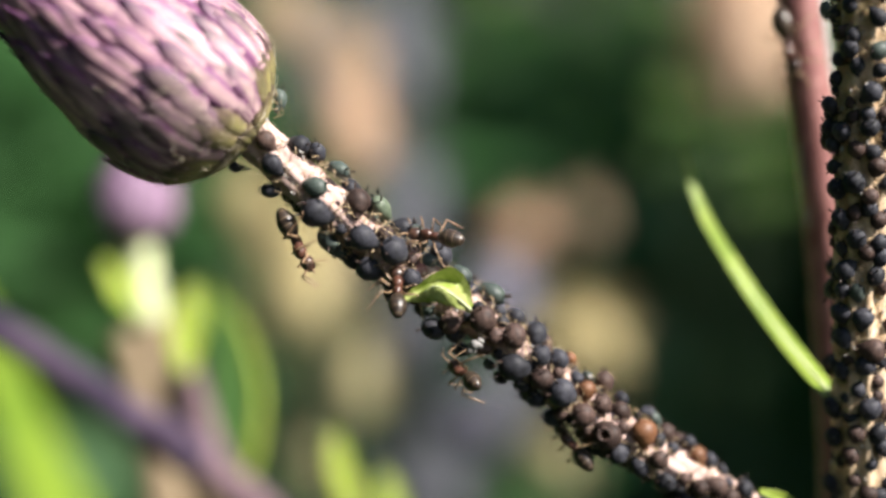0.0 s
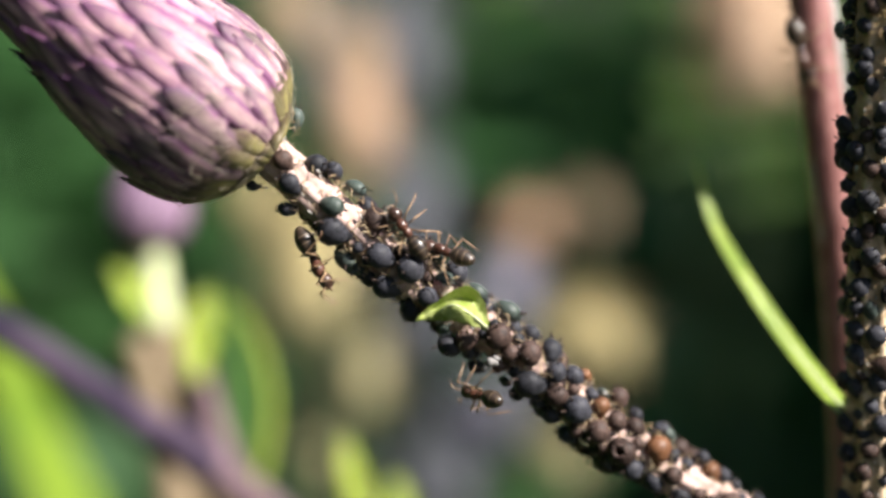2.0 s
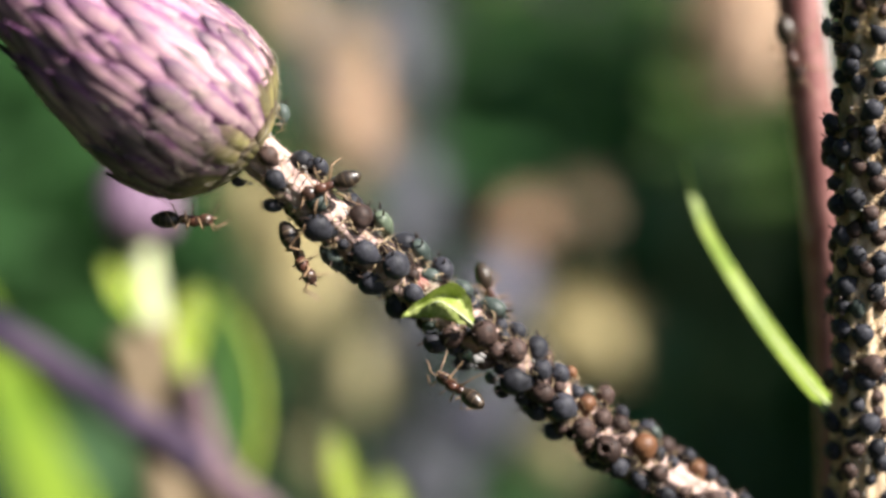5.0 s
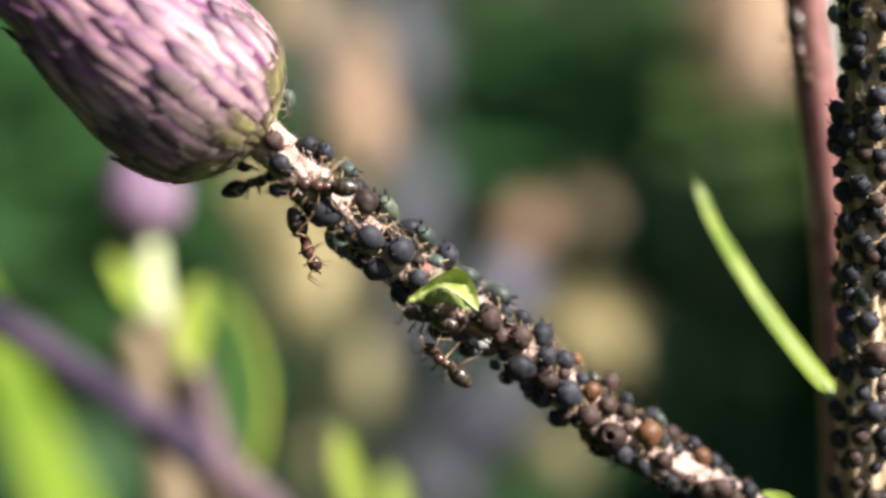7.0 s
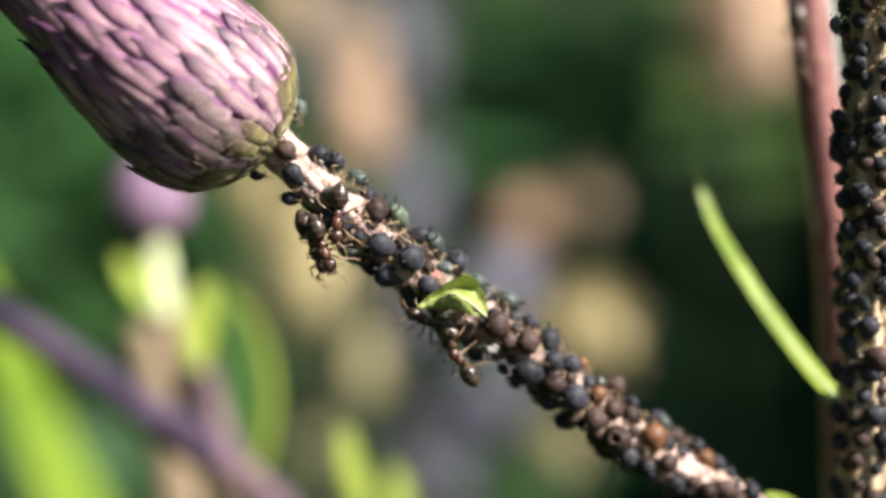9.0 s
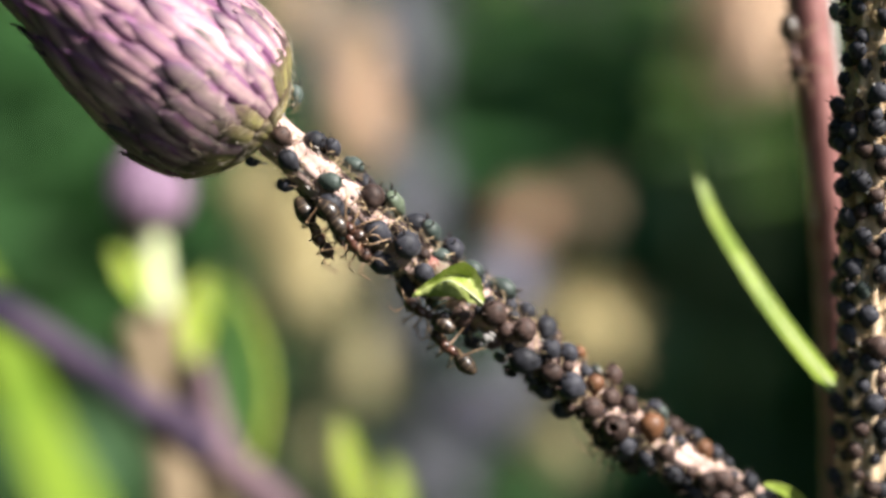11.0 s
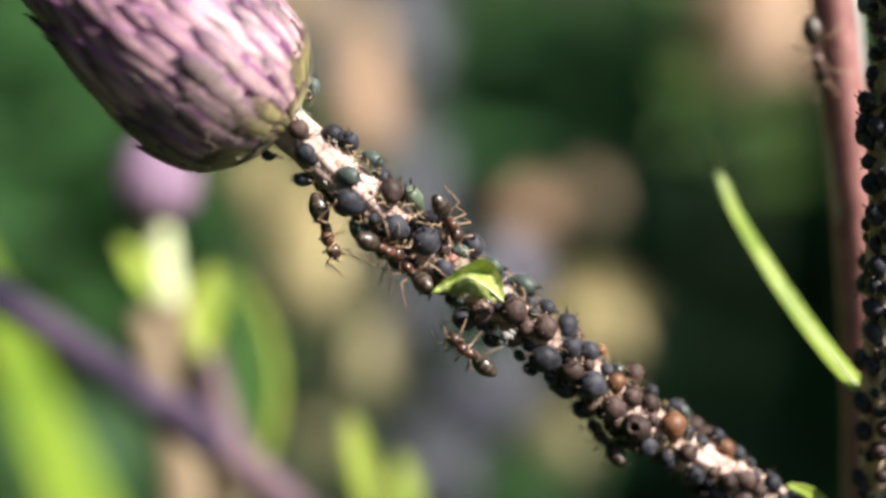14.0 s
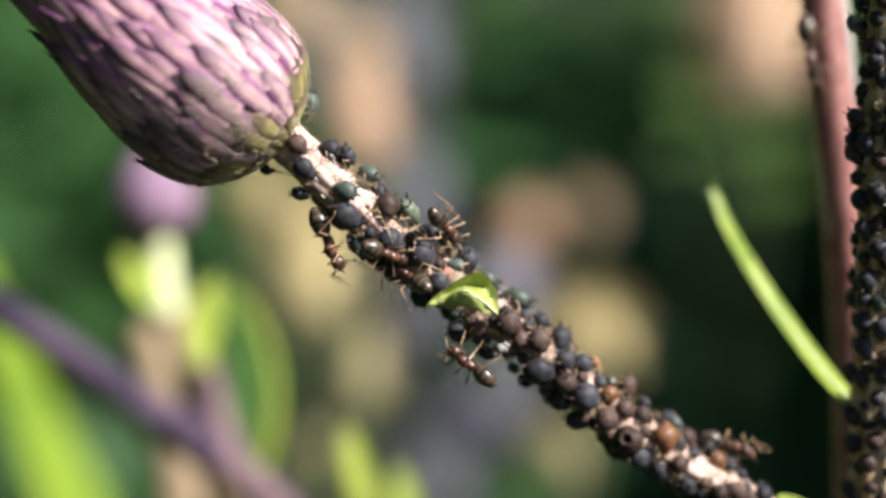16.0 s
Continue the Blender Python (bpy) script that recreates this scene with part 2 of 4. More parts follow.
def thing(name, base, label, category, group="", kind=""):
    """A top-level Empty that stands at a plan place."""
    ob = new(name)
    ob.location = P(base)
    ob.empty_display_size = 0.001
    return tagged(ob, label, category, group, kind)


def part(name, bm, mat, parent, label="", root=None, kind=""):
    """Links a mesh made in plan millimetres under a thing (or under a part whose thing is root)."""
    top = root or parent
    bm.transform(Matrix.Translation(-top.location) @ PLAN)
    ob = new(name, finish(bm, name, mat))
    ob.parent = parent
    return tagged(ob, label, kind=kind)


def piece(name, mesh, parent, m=None, label=""):
    """Links a shared mesh as a part at a local pose."""
    ob = new(name, mesh)
    ob.parent = parent
    if m is not None:
        ob.matrix_basis = m
    return tagged(ob, label)


def local(bm, name, mat):
    bm.transform(Matrix.Scale(0.001, 4))
    return finish(bm, name, mat)


def smooth(pts, n=8):
    """A Catmull-Rom line through the points."""
    v = [Vector(p) for p in pts]
    v = [2 * v[0] - v[1]] + v + [2 * v[-1] - v[-2]]
    out = []
    for i in range(1, len(v) - 2):
        a, b, c, d = v[i - 1:i + 3]
        for k in range(n):
            t = k / n
            out.append(0.5 * (2 * b + (c - a) * t + (2 * a - 5 * b + 4 * c - d) * t * t + (3 * b - a - 3 * c + d) * t ** 3))
    return out + [v[-2]]


def frames(line):
    """Direction, side and front of a line at each of its points; front faces the viewer as far as it can."""
    out = []
    for i in range(len(line)):
        d = (line[min(i + 1, len(line) - 1)] - line[max(i - 1, 0)]).normalized()
        f = Vector((0, -1, 0))
        if abs(d.y) > 0.9:
            f = Vector((0, 0, 1))
        f = (f - d * f.dot(d)).normalized()
        out.append((d, f.cross(d), f))
    return out


def tube(bm, line, radius, sides=8, ribs=0, rib=0.0, rough=0.0, cap=True):
    """A tube along a line; radius: a number or a function of 0..1."""
    line = [Vector(p) for p in line]
    rings = []
    fr = frames(line)
    for i, p in enumerate(line):
        t = i / (len(line) - 1)
        r = radius(t) if callable(radius) else radius
        d, s, f = fr[i]
        ring = []
        for k in range(sides):
            a = 2 * math.pi * k / sides
            q = r * (1 + rib * math.cos(ribs * a)) + (rough * noise.noise(p * 0.8 + Vector((math.cos(a), math.sin(a), 0))) if rough else 0)
            ring.append(bm.verts.new(p + (s * math.sin(a) + f * math.cos(a)) * q))
        rings.append(ring)
    for a, b in zip(rings, rings[1:]):
        for k in range(sides):
            bm.faces.new((a[k], a[(k + 1) % sides], b[(k + 1) % sides], b[k]))
    if cap:
        bm.faces.new(rings[0][::-1])
        bm.faces.new(rings[-1])
    return rings


def ball(bm, centre, size, seg=14, ring=9, m=None, warp=None):
    """An ellipsoid of half-axes size; warp reshapes unit points first."""
    made = bmesh.ops.create_uvsphere(bm, u_segments=seg, v_segments=ring, radius=1.0)["verts"]
    for v in made:
        c = Vector((v.co.z, v.co.x, v.co.y))
        if warp:
            c = warp(c)
        c = Vector((c.x * size[0], c.y * size[1], c.z * size[2]))
        v.co = (m @ c if m else c) + Vector(centre)
    return made


def blade(bm, line, width, lift=0.15, thick=0.12, cols=6, fold=0.0, twist=0.0, normal=None, wave=0.0):
    """A leaf with thickness along a line. width: function of 0..1 (full width); lift: hollow of the cross-section."""
    line = [Vector(p) for p in line]
    top, low = [], []
    fr = frames(line)
    for i, p in enumerate(line):
        t = i / (len(line) - 1)
        d, s, f = fr[i]
        if normal is not None:
            f = Vector(normal)
            f = (f - d * f.dot(d)).normalized()
            s = f.cross(d)
        a = twist * t
        s, f = s * math.cos(a) + f * math.sin(a), f * math.cos(a) - s * math.sin(a)
        w = max(width(t), 0.02)
        ra, rb = [], []
        for k in range(cols + 1):
            x = 2 * k / cols - 1
            h = -lift * w * (1 - x * x) - fold * w * (1 - abs(x)) + wave * w * math.sin(9 * t + 2 * x)
            q = p + s * (x * w / 2) + f * h
            e = thick * (1 - 0.8 * abs(x)) * min(1, w)
            ra.append(bm.verts.new(q + f * e / 2))
            rb.append(bm.verts.new(q - f * e / 2))
        top.append(ra), low.append(rb)
    n = cols + 1
    for i in range(len(line) - 1):
        for k in range(cols):
            bm.faces.new((top[i][k], top[i][k + 1], top[i + 1][k + 1], top[i + 1][k]))
            bm.faces.new((low[i][k + 1], low[i][k], low[i + 1][k], low[i + 1][k + 1]))
        bm.faces.new((low[i][0], top[i][0], top[i + 1][0], low[i + 1][0]))
        bm.faces.new((top[i][-1], low[i][-1], low[i + 1][-1], top[i + 1][-1]))
    for i in (0, -1):
        for k in range(cols):
            q = (top[i][k], top[i][k + 1], low[i][k + 1], low[i][k])
            bm.faces.new(q if i else q[::-1])


def basis(x, y, z, at):
    return Matrix(((x.x, y.x, z.x, at.x), (x.y, y.y, z.y, at.y), (x.z, y.z, z.z, at.z), (0, 0, 0, 1)))


def grounded(p):
    """The plan height of the ground under a plan place, straight down in the world."""
    w = P(p)
    return PLAN.inverted() @ Vector((w.x, w.y, 0))


# ---- ground and far growth ----
bm = bmesh.new()
for i, j in ((-1, -1), (1, -1), (1, 1), (-1, 1)):
    bm.verts.new((i * 400, j * 400, 0))
bm.faces.new(bm.verts)
bmesh.ops.subdivide_edges(bm, edges=bm.edges, cuts=3, use_grid_fill=True)
tagged(new("ground", finish(bm, "ground", SOIL)), "dark soil of a weedy meadow under the plants", "ground", kind="structure")


def leaf_stuff(name, mat, count, box, length, width, label, seed, spread=1.0, sway=0.5):
    """Many bent leaves rooted in a stretch of ground (metres)."""
    rnd = random.Random(seed)
    verts, faces = [], []
    x0, x1, y0, y1, z0, z1 = box
    for _ in range(count):
        x, y, z = rnd.uniform(x0, x1), rnd.uniform(y0, y1), z0 + (z1 - z0) * rnd.random() ** spread
        ln, w, a = rnd.uniform(*length), rnd.uniform(*width), rnd.uniform(0, 6.283)
        lean = rnd.uniform(0.15, 1.0) * sway
        d = Vector((math.cos(a) * lean, math.sin(a) * lean, 1 - 0.4 * lean)).normalized()
        s = d.cross(Vector((rnd.uniform(-1, 1), rnd.uniform(-1, 1), 0.2))).normalized()
        drop = Vector((math.cos(a) * 0.5, math.sin(a) * 0.5, -0.5))
        b = len(verts)
        for t, k in ((0, 0.25), (0.3, 0.9), (0.65, 1.0), (1.0, 0.05)):
            c = Vector((x, y, z)) + d * (ln * t) + drop * (ln * t * t * sway)
            verts += [c - s * w * k / 2, c + s * w * k / 2 + d * 0.001]
        faces += [(b + 2 * i, b + 2 * i + 1, b + 2 * i + 3, b + 2 * i + 2) for i in range(3)]
    me = bpy.data.meshes.new(name)
    me.from_pydata([tuple(v) for v in verts], [], faces)
    me.materials.append(mat)
    me.shade_smooth()
    return tagged(new(name, me), label, "plants", kind="stuff")


leaf_stuff("meadow_grass", GRASS_FAR, 9000, (-2.2, 2.2, 0.45, 4.5, 0.0, 0.03), (0.12, 0.4), (0.006, 0.02), "dark green meadow grass behind the thistles", 3)
leaf_stuff("weed_leaves", LEAF_FAR, 4600, (-1.6, 1.8, 0.55, 2.6, 0.03, 0.36), (0.05, 0.14), (0.02, 0.06), "dark broad weed leaves far behind the thistles", 21, 1.4, 1.0)
# the next two are added out of view, to hold skylight off the bud
leaf_stuff("rear_weeds", LEAF_FAR, 3000, (-1.4, 0.1, -1.5, -0.6, 0.0, 1.1), (0.08, 0.2), (0.03, 0.08), "unseen weed leaves added before the thistles to block skylight", 16, 1.0, 1.0)
leaf_stuff("side_weeds", LEAF_FAR, 5000, (-1.4, -0.42, -1.2, 0.8, 0.0, 1.2), (0.08, 0.2), (0.03, 0.08), "unseen weed leaves added beside the thistles to block light", 13, 1.0, 1.0)
# added out of view on the right to throw shade over the far growth
leaf_stuff("side_weeds", LEAF_FAR, 5500, (1.1, 1.8, -0.2, 1.35, 0.0, 1.6), (0.08, 0.2), (0.03, 0.08), "unseen weed leaves added beside the thistles to block light", 14, 1.0, 1.0)
leaf_stuff("meadow_grass", GRASS_FAR, 3500, (-1.5, 1.5, -1.6, 0.45, 0.0, 0.02), (0.08, 0.26), (0.005, 0.014), "dark green grass under the thistles", 15)
leaf_stuff("meadow_grass", GRASS_FAR, 14000, (-5.0, 5.0, -5.0, 5.0, 0.0, 0.02), (0.08, 0.26), (0.008, 0.02), "dark green grass around the thistles", 18)
leaf_stuff("hedge_leaves", HEDGE, 9000, (-4.5, 4.5, 3.6, 5.2, 0.0, 2.2), (0.08, 0.2), (0.04, 0.1), "dense dark green hedge closing the meadow", 17, 1.0, 1.2)


# ---- thistle bud ----
def profile(t, table):
    for (a, p), (b, q) in zip(table, table[1:]):
        if t <= b:
            k = (t - a) / (b - a)
            k = k * k * (3 - 2 * k) * 0.35 + k * 0.65
            return p + (q - p) * k
    return table[-1][1]


def bract_mesh(name, length, width, mat, table, at, lift):
    """A pointed keeled scale that lies on the bud from the station at on; x across, y to the tip, z out. lift: how far its tip stands off."""
    bm = bmesh.new()
    r0, slope = profile(at, table), (profile(at + 0.35, table) - profile(at, table)) / 0.35
    n = math.hypot(1, slope)
    shape = ((0.0, 0.7), (0.25, 0.95), (0.5, 1.0), (0.68, 0.94), (0.82, 0.70), (0.92, 0.38), (1.0, 0.05))
    rows, s, q = [], at, 0.0
    for t, k in shape:
        while q < t * length:
            q += 0.05 * math.hypot(1, (profile(s + 0.05, table) - profile(s, table)) / 0.05)
            s += 0.05
        da, dr = s - at, profile(s, table) - r0
        y, z, bow = (da + dr * slope) / n, (dr - da * slope) / n, max(profile(s, table), 1.0)
        row = []
        for x in (-1, -0.55, 0, 0.55, 1):
            w = x * k * width / 2
            h = -w * w / (2 * bow) + (0.15 * (1 - abs(x)) ** 1.1 - 0.06 * abs(x)) * width * k * 0.5 + lift * t * t
            row.append(bm.verts.new((w, y, z + h + 0.07)))
        rows.append(row)
    for a, b in zip(rows, rows[1:]):
        for k in range(4):
            bm.faces.new((a[k], a[k + 1], b[k + 1], b[k]))
    for edge in ([r[0] for r in rows], [r[-1] for r in rows][::-1]):
        low = [bm.verts.new(v.co + Vector((0, 0, -0.13))) for v in edge]
        for (u, v), (p, q) in zip(zip(edge, edge[1:]), zip(low, low[1:])):
            bm.faces.new((u, v, q, p))
    c = rows[-1][2].co
    d = (c - rows[-2][2].co).normalized()
    tube(bm, [c - d * 0.15, c + d * 0.12, c + d * 0.38 + Vector((0, 0, 0.26))], lambda t: 0.08 * (1 - t) + 0.012, 5)
    return local(bm, name, mat)


def thistle_bud(plant, base, axis, table, rings, start, scale, label, seed, most=20):
    """A closed thistle head: a core and overlapping bracts, each with a small spine. table: distance along the axis and radius."""
    rnd = random.Random(seed)
    base, axis = Vector(base), Vector(axis).normalized()
    e1 = axis.cross(Vector((0, -1, 0))).normalized()
    e2 = e1.cross(axis)
    bm = bmesh.new()
    n = 96
    end = table[-1][0]
    tube(bm, [base + axis * (end * i / n) for i in range(n + 1)], lambda t: max(profile(t * end, table) - 0.2 * scale, 0.05), 28)
    bud = part("flower_bud", bm, BUD_CORE, plant, label)
    place = Matrix.Translation(-plant.location) @ LEVEL
    rest = {}
    for r in range(rings):
        t = start + (end - start - 2.2 * scale) * (r / (rings - 1)) ** 1.2
        count = min(most, max(9, round(2 * math.pi * profile(t + 1.5 * scale, table) / (1.14 * scale))))
        high = [bract_mesh("bract", 5.0 * scale, w * scale, BRACT if most > 20 else BRACT_FADED, table, t, c) for w, c in ((1.45, 0.18), (1.3, 0.30), (1.55, 0.08))]
        mid = [bract_mesh("bract", 3.7 * scale, w * scale, BRACT_MID, table, t, c) for w, c in ((1.5, 0.14), (1.35, 0.05))]
        low = [bract_mesh("bract", 3.1 * scale, w * scale, BRACT_LOW, table, t, c) for w, c in ((1.4, 0.03), (1.5, 0.06))]
        for k in range(count):
            a = 2 * math.pi * (k + 0.5 * (r % 2)) / count + 0.05 * r + rnd.uniform(-0.06, 0.06)
            at = t + rnd.uniform(-0.35, 0.35) * scale * min(1, max(0, r - 1) / 6)
            rad, slope = profile(at, table), (profile(at + 0.35, table) - profile(at, table)) / 0.35
            out = e1 * math.cos(a) + e2 * math.sin(a)
            along = (axis + out * slope).normalized()
            side = along.cross(out).normalized()
            up = side.cross(along)
            p = base + axis * at + out * rad
            g = rnd.uniform(0.9, 1.08) * min(1.0, 0.78 + 0.22 * rad / (4.5 * scale))
            along2 = (along + up * rnd.uniform(-0.015, 0.02) + side * rnd.uniform(-0.09, 0.09)).normalized()
            side = (side - along2 * side.dot(along2)).normalized()
            up2 = side.cross(along2)
            m = basis(side * g, along2 * g, up2 * g, p * 0.001)
            mesh = rnd.choice(high if most < 20 else low if r + rnd.uniform(-0.6, 0.6) < 1.2 else mid if r + rnd.uniform(-1.2, 1.2) < 4.0 else high)
            if out.y > 0.35:
                rest.setdefault(mesh.materials[0], bmesh.new()).from_mesh(mesh)
                joined = rest[mesh.materials[0]]
                fresh = [v for v in joined.verts if not v.tag]
                bmesh.ops.transform(joined, matrix=place @ m, verts=fresh)
                for v in fresh:
                    v.tag = True
                continue
            piece("bract", mesh, bud, place @ m)
    if most > 20:
        bm = bmesh.new()
        for _ in range(420):
            t, a = 0.8 + 7.5 * rnd.random() ** 1.6, rnd.uniform(0, 6.283)
            out = e1 * math.cos(a) + e2 * math.sin(a)
            slope = (profile(t + 0.35, table) - profile(t, table)) / 0.35
            along = (axis + out * slope).normalized()
            side = along.cross(out).normalized()
            p = base + axis * t + (out - axis * slope).normalized() * 0.24 + out * profile(t, table)
            d = (along * rnd.uniform(-0.4, 1) + side * rnd.uniform(-1, 1)).normalized() * rnd.uniform(0.4, 1.1)
            tube(bm, [p - d * 0.5, p + out * rnd.uniform(0, 0.06), p + d * 0.5], 0.009, 3, cap=False)
        part("cobweb", bm, WOOL, bud, "fine pale cobweb hairs", plant, "stuff")
    for mat, joined in rest.items():
        ob = new("far_bracts", finish(joined, "far_bracts", mat))
        ob.parent = bud
        tagged(ob, kind="stuff")
    return bud


# ---- the aphid-covered branch under the bud, and the main stem ----
BRANCH = [(-11.10, 0.50, 6.70), (-10.22, 0.20, 6.03), (-8.20, 0.20, 4.13), (-5.74, 0.60, 1.97), (-2.96, 1.20, -0.44), (-0.13, 2.00, -2.51), (2.43, 2.60, -4.28), (5.14, 3.10, -6.58), (8.38, 3.80, -9.37), (11.66, 4.60, -11.62), (15.45, 5.60, -13.95), (20.29, 6.80, -17.38), (24.08, 7.20, -21.49)]
MAIN = [(22.92, -2.40, 17.80), (22.95, -1.20, 13.48), (23.12, 0.20, 7.49), (23.46, 1.70, 1.30), (23.84, 3.20, -5.12), (24.24, 4.80, -11.76), (24.87, 6.40, -18.64), (25.54, 7.60, -23.95)]


def hairs(line, radius, count, length, seed, thin=0.012):
    """Fine crooked hairs and cobweb threads standing on a stem."""
    rnd = random.Random(seed)
    fr = frames(line)
    bm = bmesh.new()
    for _ in range(count):
        i = rnd.randrange(len(line))
        d, s, f = fr[i]
        a = rnd.uniform(0, 6.283)
        o = s * math.sin(a) + f * math.cos(a)
        p = line[i] + o * radius * 0.97
        ln = rnd.uniform(0.4, 1.0) * length
        w = (o * rnd.uniform(0.15, 1) + d * rnd.uniform(-1, 1) + o.cross(d) * rnd.uniform(-1, 1)).normalized()
        q = p + w * ln * 0.5
        e = q + (w + o * rnd.uniform(-0.5, 0.6) + d * rnd.uniform(-0.8, 0.8)).normalized() * ln * 0.5
        tube(bm, [p, q, e], lambda t: thin * (1.2 - 0.8 * t), 3, cap=False)
    return bm


main_line = smooth(MAIN, 14)
foot = grounded(MAIN[-1])
main_line = main_line + [main_line[-1].lerp(foot, k / 8) for k in range(1, 9)]
plant = thing("thistle_plant", foot, "flowering thistle with pink bud and stems crowded with aphids", "thistle", "thistle plants")
bm = bmesh.new()
tube(bm, main_line, lambda t: 1.2 + 0.5 * t, 40, 9, 0.12, 0.16)
stem = part("main_stem", bm, STEM_GOLD, plant, "upright golden ribbed stem")
part("wool", hairs(main_line[:-9], 1.2, 4600, 0.75, 22, 0.024), GOLD_WOOL, stem, "golden crooked hairs", plant, "stuff")
branch_line = smooth(BRANCH, 14)
bm = bmesh.new()
tube(bm, branch_line, lambda t: 1.05 + 0.08 * max(0, 0.3 - t) / 0.3 + 0.1 * t, 40, 9, 0.07, 0.12)
branch = part("branch", bm, STEM_CREAM, plant, "cream woolly branch below the bud")
part("wool", hairs(branch_line[:-10], 1.06, 1300, 0.6, 21, 0.018), WOOL, branch, "pale cobweb wool", plant, "stuff")
thistle_bud(plant, (-10.46, 0.50, 6.02), (-0.772, -0.265, 0.579),
            [(-0.1, 0.85), (0.25, 1.5), (0.7, 2.55), (1.5, 3.8), (2.7, 4.9), (4.0, 5.2), (5.5, 5.3), (6.8, 5.2), (9.7, 4.6), (13.7, 3.2), (17, 2.2), (19, 1.5), (24, 0.9)],
            15, 0.3, 1.0, "closed pink-purple bud with overlapping spiny bracts", 11, 32)
bm = bmesh.new()
tube(bm, [Vector((-10.46, 0.50, 6.02)) + Vector((-0.772, -0.265, 0.579)) * k for k in (-0.3, -0.1, 0.1, 0.3, 0.5)], lambda t: (0.95, 1.0, 1.15, 1.4, 1.65)[min(4, int(t * 4 + 0.01))], 24)
part("bud_base", bm, BUD_GREEN, plant, "yellow-green bud base")

# small bract leaf that clasps the branch: lower edge, keel, hollow and curled rim, each from its base to its tip
LEAF_LINES = ([(1.50, 0.60, -3.56), (0.68, -1.00, -3.18), (-0.34, -1.40, -2.95), (-1.38, -1.05, -2.86), (-2.40, -0.50, -2.96)],
              [(1.52, 0.30, -3.36), (0.55, -1.45, -2.50), (-0.36, -1.75, -2.02), (-1.40, -1.10, -2.55), (-2.40, -0.50, -2.93)],
              [(1.56, 0.30, -3.24), (0.92, -0.75, -2.10), (0.02, -0.55, -1.72), (-1.50, -0.60, -2.34), (-2.40, -0.50, -2.90)],
              [(1.66, 0.30, -3.05), (1.22, -1.00, -1.60), (0.27, -1.25, -0.98), (-1.65, -0.75, -2.12), (-2.40, -0.50, -2.87)])
bm = bmesh.new()
grid = [smooth(q, 4) for q in zip(*[smooth(q, 6) for q in LEAF_LINES])]
sheets = []
for off in (0.0, 0.10):
    sheets.append([[bm.verts.new(p + Vector((0.02, off, 0)) + Vector((0.1, -0.5, 0.25)) * 0.42 * noise.noise(p * 1.9) + Vector((0.1, -0.4, 0.2)) * 0.2 * noise.noise(p * 4.3)) for p in row] for row in grid])
for sheet in sheets:
    for ra, rb in zip(sheet, sheet[1:]):
        for k in range(len(ra) - 1):
            q = (ra[k], ra[k + 1], rb[k + 1], rb[k])
            bm.faces.new(q if sheet is sheets[0] else q[::-1])
for k in (0, -1):
    for (p, q), (u, v) in zip(zip(sheets[0], sheets[0][1:]), zip(sheets[1], sheets[1][1:])):
        bm.faces.new((p[k], q[k], v[k], u[k]))
leaf = part("bract_leaf", bm, LEAF_PALE, plant, "small bright green crumpled leaf")
bm = bmesh.new()
tube(bm, [p + Vector((0, -0.03, 0.02)) for p in smooth(LEAF_LINES[1], 6)[:-8]], lambda t: 0.085 * (1 - t) + 0.025, 6)
part("midrib", bm, STEM_GREEN, leaf, "pale midrib", plant)

# narrow leaf on the main stem
narrow = [(23.41, 4.40, -9.42), (22.09, 8.00, -7.33), (20.21, 11.00, -4.24), (18.26, 13.50, -0.65), (16.80, 16.00, 2.76), (15.94, 18.00, 6.73)]
bm = bmesh.new()
blade(bm, smooth(narrow, 7), lambda t: 1.45 * (1 - 0.4 * t - 0.45 * t ** 4), 0.10, 0.12, 6, 0, 0.0, (0.25, -0.95, 0.25))
leaf = part("narrow_leaf", bm, LEAF_NARROW, plant, "narrow yellow-green leaf")
bm = bmesh.new()
tube(bm, [p + Vector((0.04, 0.1, -0.02)) for p in smooth(narrow, 7)[:-8]], lambda t: 0.14 * (1 - 0.85 * t), 8)
part("midrib", bm, STEM_GREEN, leaf, "pale midrib", plant)

# low green shoot leaf beside the branch
bm = bmesh.new()
blade(bm, smooth([(23.02, 7.00, -19.70), (21.38, 6.00, -16.83), (20.57, 5.60, -15.27), (19.60, 5.00, -14.44), (18.24, 4.60, -13.95)], 6), lambda t: 1.2 * (1 - t) ** 0.5 + 0.1, 0.2, 0.12, 6)
part("shoot_leaf", bm, LEAF, plant, "small green curving leaf")

# red stem behind the main stem
red_line = smooth([(21.95, 13.00, 20.06), (22.67, 13.00, 15.77), (23.58, 13.50, 9.38), (24.49, 14.00, 2.93), (25.39, 15.00, -3.61), (26.16, 16.00, -11.76), (26.65, 17.00, -20.80)], 10)
foot = grounded(red_line[-1])
red = thing("thistle_plant", foot, "bare red-brown thistle stalk behind the aphid stem", "thistle", "thistle plants")
bm = bmesh.new()
tube(bm, [p + Vector((-0.18, 0, 0)) for p in red_line] + [red_line[-1].lerp(foot, k / 6) for k in range(1, 7)], lambda t: 1.27 + 0.4 * t, 18, 6, 0.05, 0.06)
red_stem = part("main_stem", bm, STEM_RED, red)
bm = bmesh.new()
tube(bm, [p + Vector((-1.25, -0.60, 0)) for p in red_line[16:46]], lambda t: 0.34 * math.sin(math.pi * (0.05 + 0.9 * t)), 6)
part("ridge", bm, CAST, red_stem, "pale woolly ridge", red)
bm = bmesh.new()
